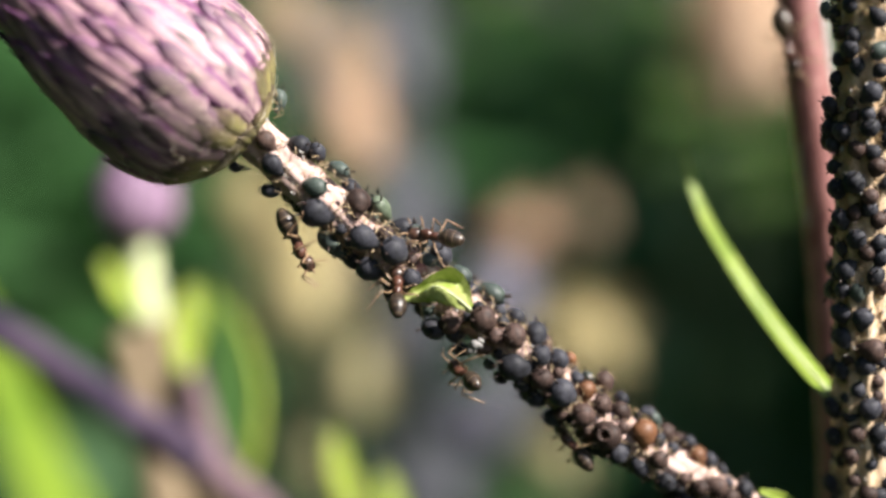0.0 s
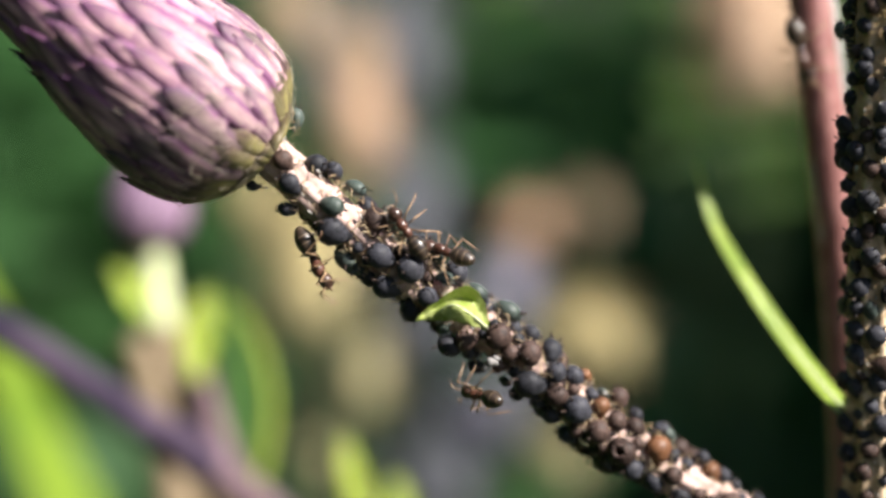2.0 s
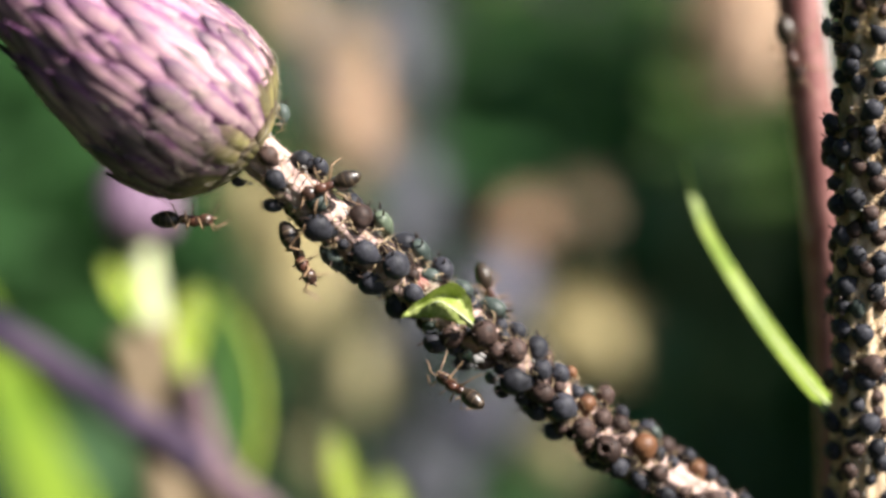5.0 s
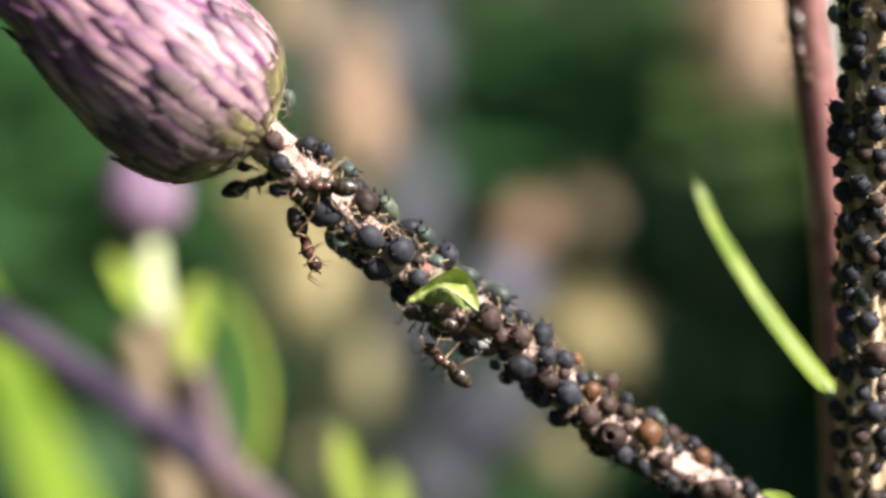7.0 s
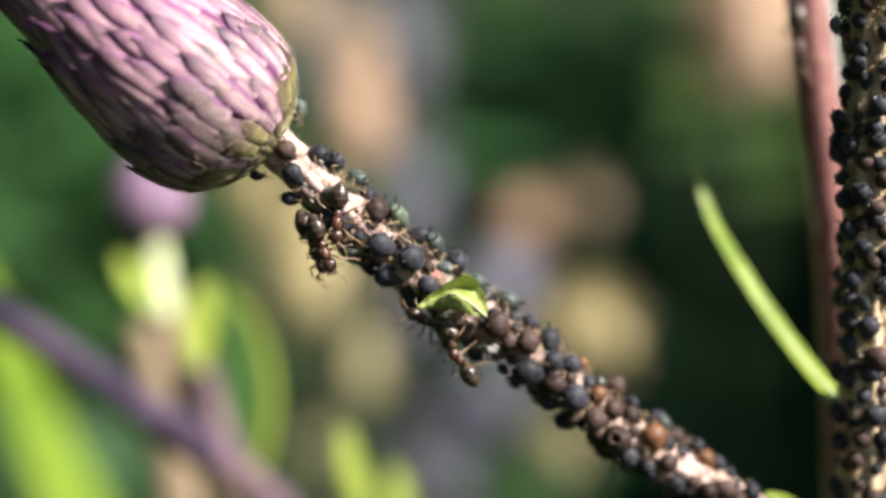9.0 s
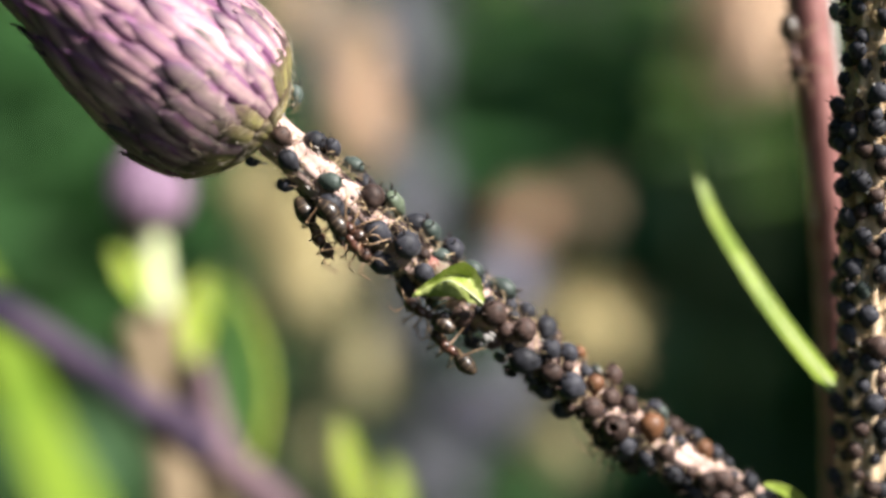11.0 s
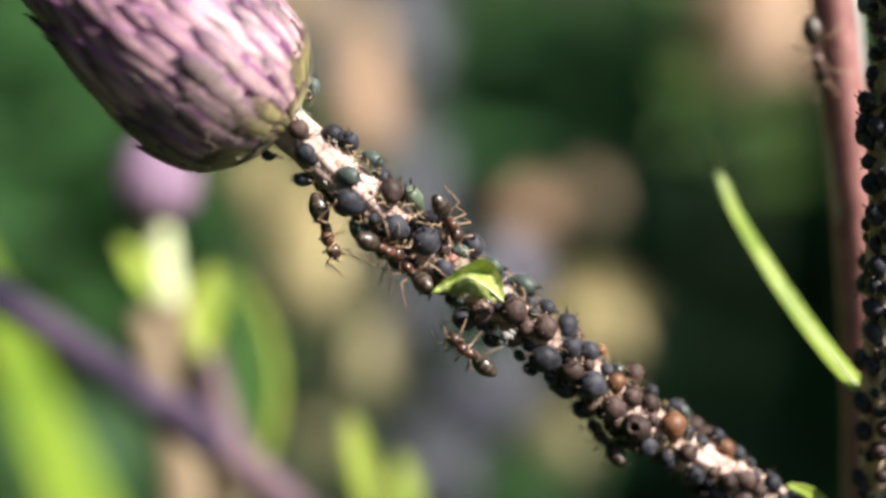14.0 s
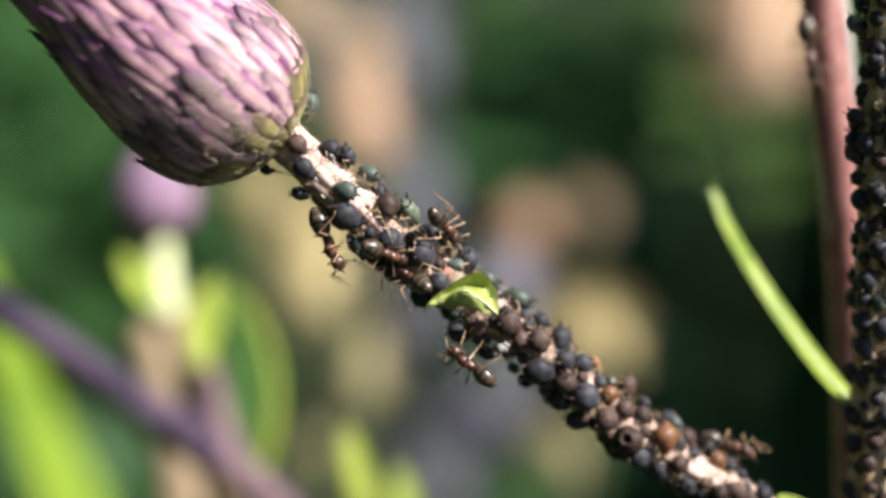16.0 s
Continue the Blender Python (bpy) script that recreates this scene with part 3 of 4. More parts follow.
tube(bm, [p + Vector((1.0, -0.5, 0)) for p in red_line[3:24]], lambda t: 0.42 * math.sin(math.pi * (0.1 + 0.88 * t)), 6)
part("ridge", bm, CAST, red_stem, "pale woolly ridge", red)


# ---- blurred thistle behind ----
def stem_part(name, pts, radius, mat, plant, label="", nodes=(), down=False, parent=None):
    line = smooth(pts, 8)
    if down:
        foot = plant.location
        foot = PLAN.inverted() @ foot
        line += [line[-1].lerp(foot, k / 6) for k in range(1, 7)]
    bm = bmesh.new()
    tube(bm, line, lambda t: radius * (0.9 + 0.3 * t), 14, 5, 0.05, 0.08 * radius)
    ob = part(name, bm, mat, parent or plant, label, plant)
    for p, r in nodes:
        bm = bmesh.new()
        ball(bm, p, (r, r * 0.85, r), 12, 8)
        part("node", bm, mat, ob, "swollen leaf node", plant)
    return ob


def leaf_part(name, pts, width, mat, plant, label, lift=0.2, twist=0.1, normal=None, peak=0.45, rib=None):
    bm = bmesh.new()
    line = smooth(pts, 7)
    blade(bm, line, lambda t: width * (min(1, t / peak) ** 0.6) * (1 if t < peak else max(0.0, 1 - ((t - peak) / (1 - peak)) ** 2.2)) + 0.15 * width * (1 - t), lift, 0.2, 8, 0, twist, normal)
    ob = part(name, bm, mat, plant, label)
    bm = bmesh.new()
    tube(bm, [p + Vector((0, -0.25, 0)) for p in (smooth(rib[0], 7) if rib else line)], lambda t: (rib[1] if rib else 0.03 * width) * (1.0 - 0.6 * t), 6)
    part("midrib", bm, rib[2] if rib else STEM_GREEN, ob, "pale midrib", plant)
    return ob


back = thing("thistle_plant", grounded((-22.73, 69.10, -28.64)), "blurred thistle with small pink bud and bright leaves", "thistle", "thistle plants")
thistle_bud(back, (-29.16, 64.00, 0.71), (-0.06, 0.0, 1.0), [(-0.2, 0.8), (0, 1.3), (0.8, 2.7), (2.2, 3.6), (3.6, 3.8), (5.2, 3.5), (6.6, 2.7), (7.8, 1.6), (8.6, 0.8)],
            8, 0.2, 0.8, "small pale pink bud", 12, 16)
stem_part("bud_stem", [(-29.05, 64.00, 0.82), (-28.73, 64.00, -2.67), (-28.18, 64.00, -7.02)], 1.25, STEM_GREEN, back, "pale green stem under the bud")
stem_part("main_stem", [(-27.86, 64.00, -6.75), (-26.01, 65.30, -13.12), (-24.03, 66.60, -19.87), (-22.73, 69.10, -28.64)], 1.63, STALK_TAN, back, "brownish lower stem", down=True)
leaf_part("leaf", [(-28.40, 64.00, -6.47), (-29.77, 62.70, -4.80), (-31.22, 61.40, -2.62), (-32.13, 60.20, -1.01)], 2.83, LEAF_LIT, back, "short bright green leaf", 0.15, 0.1, (0.45, -0.6, 0.6))
leaf_part("leaf", [(-23.87, 59.00, -11.94), (-23.89, 58.50, -8.85), (-23.39, 58.00, -5.69), (-22.77, 58.00, -2.87)], 3.37, LEAF_LIT, back, "short bright green leaf", 0.15, 0.1, (0.45, -0.6, 0.6))
# rib is the bright margin here: a tube along the darker blade's outer edge
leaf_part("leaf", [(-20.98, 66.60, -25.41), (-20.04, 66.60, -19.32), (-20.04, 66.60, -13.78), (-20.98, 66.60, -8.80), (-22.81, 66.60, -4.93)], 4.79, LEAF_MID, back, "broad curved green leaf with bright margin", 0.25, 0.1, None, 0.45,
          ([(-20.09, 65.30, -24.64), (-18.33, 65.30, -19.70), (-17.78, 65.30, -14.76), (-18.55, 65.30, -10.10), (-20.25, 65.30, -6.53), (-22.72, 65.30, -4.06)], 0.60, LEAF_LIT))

dry = thing("dry_thistle", grounded((-9.84, 61.40, -30.95)), "leaning mauve-brown dry thistle stalk with side shoot", "dry thistle")
stalk = stem_part("stalk", [(-45.95, 51.20, -2.93), (-39.36, 52.50, -7.18), (-33.65, 53.80, -11.10), (-29.09, 55.00, -14.57), (-24.97, 56.30, -17.59), (-22.52, 57.10, -19.51)], 1.62, STEM_MAUVE, dry, "dark navy-mauve upper stalk", [((-25.15, 55.00, -16.92), 2.03)])
stem_part("lower_stalk", [(-23.02, 57.00, -19.13), (-21.04, 57.60, -20.67), (-17.02, 58.90, -24.12), (-9.84, 61.40, -30.95)], 1.72, STEM_PINK, dry, "pinkish lower stalk", down=True)
stem_part("side_shoot", [(-24.59, 62.70, -10.73), (-23.51, 62.70, -14.51), (-22.24, 61.40, -18.12), (-20.36, 60.20, -21.68)], 1.16, STEM_PINK, dry, "short pinkish side shoot", parent=stalk)
tan = thing("dry_thistle", grounded((-29.06, 79.40, -29.36)), "short tan dry stalk behind the mauve stalk", "dry thistle")
stem_part("stalk", [(-33.56, 79.40, -8.95), (-31.76, 79.40, -14.35), (-30.26, 79.40, -20.35), (-29.06, 79.40, -29.36)], 2.48, STALK_TAN, tan, "", [((-31.09, 78.10, -15.43), 2.95)], True)

low, high = Vector((-51.29, 115.00, -26.23)), Vector((-69.33, 115.00, 11.03))
foot = grounded(low + (low - high) * 11)
grass = thing("grass_tuft", foot, "tuft of broad bright green grass blades", "grass")
bm = bmesh.new()
blade(bm, [foot.lerp(high, k / 24) for k in range(25)], lambda t: 15.5 * (0.35 + 0.65 * min(1, 2 * t)) * min(1, 5 * (1.02 - t)), 0.04, 0.2, 8, 0, 0.0, (0.35, -0.75, 0.55))
grass_blade = part("blade", bm, BLADE, grass, "broad bright green blade")
bm = bmesh.new()
tube(bm, [foot.lerp(high, k / 12) + Vector((0, 0.3, 0)) for k in range(12)], lambda t: 0.5 * (1.1 - t), 6)
part("midrib", bm, LEAF_MID, grass_blade, "darker midrib", grass)
high = Vector((-77.10, 132.00, 14.35))
bm = bmesh.new()
blade(bm, [(foot + Vector((-9, 12, 0))).lerp(high, k / 24) for k in range(25)], lambda t: 6.34 * (0.35 + 0.65 * min(1, 2 * t)) * min(1, 6 * (1.02 - t)), 0.04, 0.2, 8, 0, 0.0, (0.35, -0.75, 0.55))
part("blade", bm, LEAF_MID, grass, "darker green blade")

young = thing("young_weed", grounded((-7.16, 61.40, -28.81)), "young weed with upright bright green leaves", "weed")
stem_part("stem", [(-7.27, 61.40, -28.01), (-7.16, 61.40, -29.88), (-7.06, 61.40, -35.23)], 0.7, STEM_GREEN, young, "", (), True)
leaf_part("leaf", [(-7.21, 60.20, -29.11), (-8.28, 57.60, -23.90), (-9.49, 56.30, -19.55), (-10.11, 56.30, -16.35)], 2.81, LEAF_LIT, young, "upright bright green leaf", 0.15, 0.1, (0.45, -0.7, 0.4))
leaf_part("leaf", [(-7.42, 66.60, -30.95), (-5.20, 66.60, -27.07), (-5.31, 66.60, -24.03), (-6.03, 66.60, -21.65)], 2.77, LEAF, young, "upright bright green leaf", 0.15, 0.1, (0.45, -0.7, 0.4))


# ---- dry heads far behind ----
def dry_head(at, rx, rz, mat, label, seed):
    """A faded flower head, a tuft of short bristles on a cup, on its own stalk."""
    rnd = random.Random(seed)
    c = Vector(at)
    foot = grounded(c + Vector((0, 0, -rz)))
    ob = thing("dry_flower", foot, label, "dry flower", "dry heads")
    bm = bmesh.new()
    ball(bm, c, (rx * 0.66, rx * 0.66, rz * 0.66), 18, 14, warp=lambda p: p * (1 + 0.55 * noise.noise(p * 1.7 + Vector((seed, 0, 0)))))
    for _ in range(160):
        z, a = rnd.uniform(-0.7, 1), rnd.uniform(0, 6.283)
        h = math.sqrt(max(0, 1 - z * z))
        d = Vector((h * math.cos(a), h * math.sin(a), z))
        p = c + Vector((d.x * rx, d.y * rx, d.z * rz)) * 0.56
        tube(bm, [p, p + Vector((d.x * rx, d.y * rx, d.z * rz + 0.2 * rz)) * rnd.uniform(0.2, 0.85)], lambda t: 0.05 * rx * (1 - t) + 0.02, 3, cap=False)
    part("tuft", bm, mat, ob)
    bm = bmesh.new()
    line = [c + Vector((0, 0, -rz * 0.7)), c.lerp(foot, 0.3) + Vector((rnd.uniform(-6, 6), 0, 0)), c.lerp(foot, 0.65), foot]
    tube(bm, smooth(line, 5), lambda t: 1.1 + 0.8 * t, 7)
    part("stalk", bm, STALK_GREEN, ob, "dark green stalk")
    return ob


for at, rx, rz, mat, label in (
        ((-24.20, 300.00, 45.17), 8.72, 13.37, HEAD_TAN, "peach-tan dry flower head out of focus"),
        ((-21.02, 270.00, 27.12), 9.86, 14.92, HEAD_PEACH, "tall peach-tan dry flower head out of focus"),
        ((-38.15, 280.00, 53.50), 8.00, 11.34, HEAD_TAN, "peach-tan dry flower head out of focus"),
        ((25.40, 420.00, 5.20), 9.97, 9.97, HEAD_PEACH, "round tan dry flower head out of focus"),
        ((46.20, 420.00, 10.60), 7.80, 9.00, HEAD_TAN, "round tan dry flower head out of focus"),
        ((30.77, 260.00, -21.56), 11.98, 11.98, HEAD_YELLOW, "large yellowish dry flower head out of focus"),
        ((99.97, 430.00, 74.56), 24.48, 39.54, HEAD_PEACH, "large peach dry flower head out of focus"),
        ((6.99, 290.00, -44.41), 10.28, 11.65, HEAD_MAUVE, "faded mauve flower head out of focus"),
        ((15.69, 340.00, -13.05), 9.32, 9.32, HEAD_MAUVE, "faded mauve flower head out of focus"),
        ((26.82, 280.00, -50.56), 8.27, 9.34, HEAD_OLIVE, "olive dry flower head out of focus"),
        ((-32.32, 250.00, -7.22), 10.77, 20.81, HEAD_YELLOW, "tall yellowish dry flower spike out of focus"),
        ((-22.48, 290.00, -31.39), 9.59, 15.08, HEAD_OLIVE, "olive-tan dry flower spike out of focus"),
        ((-45.28, 270.00, 9.21), 6.49, 12.33, HEAD_YELLOW, "narrow yellowish dry flower spike out of focus"),
        ((-27.91, 330.00, -2.88), 9.10, 18.20, HEAD_TAN, "tan dry flower spike out of focus"),
        ((-14.28, 380.00, 56.00), 13.50, 30.00, HEAD_GREY, "grey weathered flower spike out of focus"),
        ((-11.73, 380.00, 10.00), 13.00, 28.00, HEAD_GREY, "grey weathered flower spike out of focus"),
        ((-7.97, 360.00, -29.12), 13.01, 21.15, HEAD_GREY, "grey weathered flower spike out of focus"),
        ((-3.90, 360.00, -68.16), 14.64, 17.89, HEAD_GREY, "grey weathered flower spike out of focus"),
        ((-34.40, 400.00, 67.55), 12.41, 15.96, HEAD_GREY, "grey weathered flower spike out of focus"),
        ((20.57, 380.00, -40.63), 10.20, 15.30, HEAD_GREY, "grey weathered flower spike out of focus"),
        ((-33.98, 330.00, -62.04), 9.10, 13.65, HEAD_OLIVE, "olive-tan dry flower spike out of focus"),
        ((-35.80, 330.00, 44.14), 6.83, 13.65, HEAD_GREY, "grey weathered flower spike out of focus")):
    dry_head(at, rx, rz, mat, label, int(at[0] * 10) % 97)

def green_weed(top, low, tips, size):
    weed = thing("green_weed", grounded(low), "bright green leafy weed top out of focus", "weed", "green weeds")
    stem_part("stem", [top, Vector(top).lerp(Vector(low), 0.5), low], 1.0, STALK_GREEN, weed, "", (), True)
    for tip, k in tips:
        root = Vector(top).lerp(Vector(low), k)
        leaf_part("leaf", [root, root.lerp(Vector(tip), 0.5) + Vector((0, -6, 6)), tip], size, LEAF_WEED, weed, "", 0.2, 0.1, (0.3, -0.7, 0.6))


green_weed((107.77, 450.00, 37.36), (109.72, 450.00, 4.11), [((93.28, 440.00, 34.74), 0.5), ((105.99, 446.00, 52.61), 0.1), ((120.15, 440.00, 40.50), 0.5), ((96.38, 436.00, 17.33), 0.9), ((119.69, 438.00, 19.31), 0.9), ((102.80, 430.00, 34.08), 0.5)], 11.74)
green_weed((86.96, 480.00, 51.85), (89.03, 480.00, 8.47), [((74.26, 470.00, 52.96), 0.3), ((85.32, 476.00, 67.89), 0.0), ((97.60, 470.00, 54.99), 0.3), ((73.73, 466.00, 30.42), 0.7), ((96.23, 468.00, 32.55), 0.6)], 11.57)

# ---- aphids ----
def limb_mesh(name, pts, r0, r1, mat, sides=4):
    bm = bmesh.new()
    tube(bm, pts, lambda t: r0 + (r1 - r0) * t, sides)
    return local(bm, name, mat)


def pear(c):
    """Swollen behind (-x), tapering to the front, flatter below."""
    k = 1.0 - 0.22 * max(0, c.x) - 0.10 * max(0, -c.x - 0.5)
    return Vector((c.x, c.y * k, c.z * k * (0.82 if c.z < 0 else 1.0)))


def aphid_master(skin, label, wide, seed):
    """An aphid 2 mm long that faces +x and stands on z = 0."""
    rnd = random.Random(seed)
    ob = new("aphid")
    ob.empty_display_size = 0.001
    tagged(ob, label, "aphid", "aphids on the thistle")
    bm = bmesh.new()
    ball(bm, (-0.15, 0, 0.62), (0.76, 0.67 * wide, 0.60 * wide), 16, 11, warp=lambda c: pear(c) * (1 + 0.03 * math.sin(9 * c.x) * (c.z > 0) + 0.03 * noise.noise(c * 2 + Vector((seed, 0, 0)))))
    piece("abdomen", local(bm, "abdomen", skin), ob)
    bm = bmesh.new()
    ball(bm, (0.45, 0, 0.44), (0.28, 0.36 * wide, 0.27), 12, 8, warp=pear)
    ball(bm, (0.68, 0, 0.34), (0.17, 0.23, 0.17), 10, 7)
    for s in (-1, 1):
        ball(bm, (0.72, s * 0.2, 0.38), (0.06, 0.05, 0.06), 6, 5)
    piece("head", local(bm, "head", skin), ob)
    for s in (-1, 1):
        piece("siphunculus", limb_mesh("siphunculus", [(-0.75, s * 0.34, 0.86), (-0.95, s * 0.4, 1.0), (-1.05, s * 0.41, 1.03)], 0.065, 0.04, LEG_DARK, 5), ob)
        piece("antenna", limb_mesh("antenna", smooth([(0.8, s * 0.12, 0.42), (0.95, s * 0.35, 0.6), (0.7, s * 0.62, 0.72), (0.25, s * 0.8, 0.74)], 3), 0.028, 0.012, LEG_PALE, 3), ob)
        for x, fx in ((0.62, 0.95), (0.35, 0.3), (0.1, -0.75)):
            j = rnd.uniform(-0.1, 0.1)
            piece("leg", limb_mesh("leg", [(x, s * 0.3, 0.45), (x + (fx - x) * 0.55 + j, s * 0.7, 0.5), (fx * 0.9 + j, s * 0.85, 0.16), (fx * 0.9 + j + 0.05, s * 0.92, 0.0)], 0.044, 0.022, LEG_PALE, 4), ob)
    piece("cauda", limb_mesh("cauda", [(-0.95, 0, 0.62), (-1.18, 0, 0.66)], 0.07, 0.03, LEG_DARK, 5), ob)
    return ob


def empty_mummy():
    """A dried aphid husk, open on top where the wasp has left it."""
    ob = new("aphid")
    ob.empty_display_size = 0.001
    tagged(ob, "dried brown aphid husk with a round exit hole", "aphid", "aphids on the thistle")
    bm = bmesh.new()
    ball(bm, (0, 0, 0.6), (0.78, 0.74, 0.66), 18, 14, warp=lambda c: pear(c) * (1 + 0.04 * noise.noise(c * 2.4)))
    bmesh.ops.delete(bm, geom=[v for v in bm.verts if math.hypot(v.co.x - 0.1, v.co.y) < 0.26 and v.co.z > 0.6], context="VERTS")
    piece("shell", local(bm, "shell", APHID_BROWN), ob)
    bm = bmesh.new()
    ball(bm, (0, 0, 0.55), (0.6, 0.55, 0.48), 14, 9, warp=lambda c: Vector((c.x, c.y, min(c.z, 0.35))))
    piece("hollow", local(bm, "hollow", APHID_TAN), ob, None, "orange-brown inside")
    bm = bmesh.new()
    ring = [Vector((0.1 + 0.31 * math.cos(a * math.pi / 9), 0.31 * math.sin(a * math.pi / 9), 1.17)) for a in range(19)]
    tube(bm, [p * (1 + 0.05 * noise.noise(p * 3)) for p in ring], 0.13, 6)
    piece("rim", local(bm, "rim", APHID_BROWN), ob)
    return ob


MASTERS = [
    [aphid_master(APHID_BLACK, "plump matt black aphid clinging to the stem", 1.0, 1), aphid_master(APHID_BLACK, "plump matt black aphid clinging to the stem", 1.12, 2)],
    [aphid_master(APHID_BROWN, "dull brown aphid clinging to the stem", 1.05, 3), aphid_master(APHID_BROWN, "dull brown aphid clinging to the stem", 1.15, 4)],
    [aphid_master(APHID_TAN, "swollen orange-brown aphid mummy on the stem", 1.15, 5)],
    [aphid_master(APHID_GREEN, "grey-green young aphid clinging to the stem", 0.88, 6)],
    [empty_mummy()],
    [aphid_master(APHID_OLIVE, "pale olive-green aphid clinging to the stem", 0.80, 7)]]
used = set()


def settle(line, lengths, fr, row, rnd):
    """Seats one aphid: station along the stem, angle round it, distance from its axis, length, tone."""
    s, ang, dist, size, tone = row
    i = max(k for k in range(len(lengths)) if lengths[k] <= s + 1e-6)
    i = min(i, len(line) - 2)
    k = (s - lengths[i]) / max(lengths[i + 1] - lengths[i], 1e-6)
    c = line[i].lerp(line[i + 1], k)
    d, side, f = fr[i]
    a = radians(ang)
    out = f * math.cos(a) + side * math.sin(a)
    turn = rnd.gauss(0, 0.7) + (math.pi if rnd.random() < 0.3 else 0)
    fwd = d * math.cos(turn) + out.cross(d) * math.sin(turn)
    up = (out + fwd * rnd.uniform(-0.1, 0.55)).normalized()
    fwd = (fwd - up * fwd.dot(up)).normalized()
    g = size / 1.52 * rnd.uniform(0.98, 1.06)
    at = c + out * dist - up * 0.6 * g
    m = LEVEL @ basis(fwd * g, up.cross(fwd) * g, up * g, at * 0.001)
    master = rnd.choice(MASTERS[tone])
    if master.name not in used:
        used.add(master.name)
        master.matrix_basis = m
        return master
    plain = copy_thing(master, m)
    plain.matrix_basis = m
    return plain


def colony(line, rows, seed):
    rnd = random.Random(seed)
    fr = frames(line)
    lengths = [0.0]
    for a, b in zip(line, line[1:]):
        lengths.append(lengths[-1] + (b - a).length)
    return [settle(line, lengths, fr, r, rnd) for r in rows]


# station, angle, distance from the axis, length (mm) and tone (black, brown, orange, green)
ON_BRANCH = [
    (1.4, -82, 1.90, 0.81, 0),    (1.9, 12, 1.40, 1.24, 1),    (3.0, -16, 1.42, 1.30, 0),    (3.0, 72, 1.40, 1.24, 0),
    (3.7, -82, 1.48, 1.12, 0),    (4.2, 82, 1.73, 1.24, 0),    (5.1, 9, 1.44, 1.37, 3),    (5.5, 82, 1.79, 1.37, 3),
    (6.3, -29, 1.54, 1.68, 0),    (7.6, -82, 1.50, 1.62, 3),    (7.6, 49, 1.48, 1.50, 1),    (8.5, -82, 1.61, 1.25, 3),
    (8.9, 78, 1.73, 1.65, 5),    (9.1, -2, 1.52, 1.63, 0),    (9.6, -82, 1.41, 1.25, 0),    (10.3, 82, 1.65, 1.45, 0),
    (10.5, -51, 1.50, 1.57, 0),    (10.8, 18, 1.58, 1.82, 0),]
ON_BRANCH = ON_BRANCH + [
    (11.6, 80, 1.85, 1.60, 3),    (12.2, -71, 1.42, 1.32, 0),    (12.5, -9, 1.40, 1.26, 0),    (12.6, 52, 1.36, 1.14, 3),
    (13.3, 80, 1.75, 1.50, 0),    (14.4, -64, 1.28, 0.89, 3),    (14.7, 80, 1.58, 1.35, 3),    (15.4, -82, 1.72, 1.65, 0),
    (15.8, -44, 1.41, 1.27, 1),    (16.5, 25, 1.27, 0.83, 0),    (16.6, -82, 1.48, 1.08, 0),    (16.8, 82, 1.65, 1.59, 3),
    (17.2, 7, 1.51, 1.60, 1),    (17.5, -82, 1.88, 1.15, 0),    (18.3, -52, 1.35, 1.09, 1),    (18.4, -5, 1.37, 1.15, 1),
    (18.6, 82, 1.46, 1.15, 0),    (19.2, 24, 1.47, 1.47, 1),]
ON_BRANCH = ON_BRANCH + [
    (19.3, -82, 1.60, 0.96, 3),    (20.2, 66, 1.47, 1.48, 0),    (20.4, -82, 1.68, 0.96, 0),    (20.4, -25, 1.57, 1.80, 0),
    (21.1, 28, 1.41, 1.28, 0),    (21.6, -67, 1.35, 1.09, 0),    (22.0, -15, 1.43, 1.35, 1),    (22.1, 63, 1.41, 1.29, 0),
    (22.7, -64, 1.41, 1.29, 0),    (22.7, 82, 1.69, 0.77, 2),    (23.4, -2, 1.52, 1.61, 0),    (24.1, -47, 1.31, 0.97, 1),
    (24.3, -82, 1.50, 1.23, 0),    (24.3, 82, 1.50, 0.97, 3),    (24.4, 38, 1.37, 1.16, 2),    (25.1, -9, 1.48, 1.49, 1),
    (25.2, 82, 1.89, 1.23, 1),    (25.7, 36, 1.41, 1.30, 1),]
ON_BRANCH = ON_BRANCH + [
    (25.8, -44, 1.25, 0.78, 1),    (26.7, 80, 1.75, 0.95, 0),    (26.8, -15, 1.54, 1.69, 4),    (27.0, 58, 1.39, 1.23, 1),
    (28.1, -36, 1.42, 1.30, 0),    (28.4, 82, 1.89, 0.98, 0),    (28.7, 30, 1.50, 1.56, 2),    (29.1, 80, 1.80, 1.15, 3),
    (29.5, -42, 1.40, 1.24, 0),    (30.2, -4, 1.42, 1.31, 1),    (30.3, 82, 1.47, 1.24, 1),    (31.4, -42, 1.46, 1.44, 0),
    (31.8, 80, 1.75, 0.9, 0),    (32.6, 68, 1.36, 1.12, 2),    (33.0, -67, 1.36, 1.12, 0),    (33.2, -13, 1.40, 1.25, 1),
    (33.3, -58, 1.40, 1.25, 0),    (33.4, 82, 1.42, 1.12, 0),]
ON_BRANCH = ON_BRANCH + [
    (34.0, 17, 1.40, 1.25, 1),    (35.0, -29, 1.44, 1.39, 1),    (35.3, 17, 1.34, 1.06, 1),    (36.0, 49, 1.40, 1.26, 0),
    (36.3, -10, 1.36, 1.13, 1),    (37.0, -16, 1.32, 1.00, 1),    (37.9, 22, 1.36, 1.13, 0),]
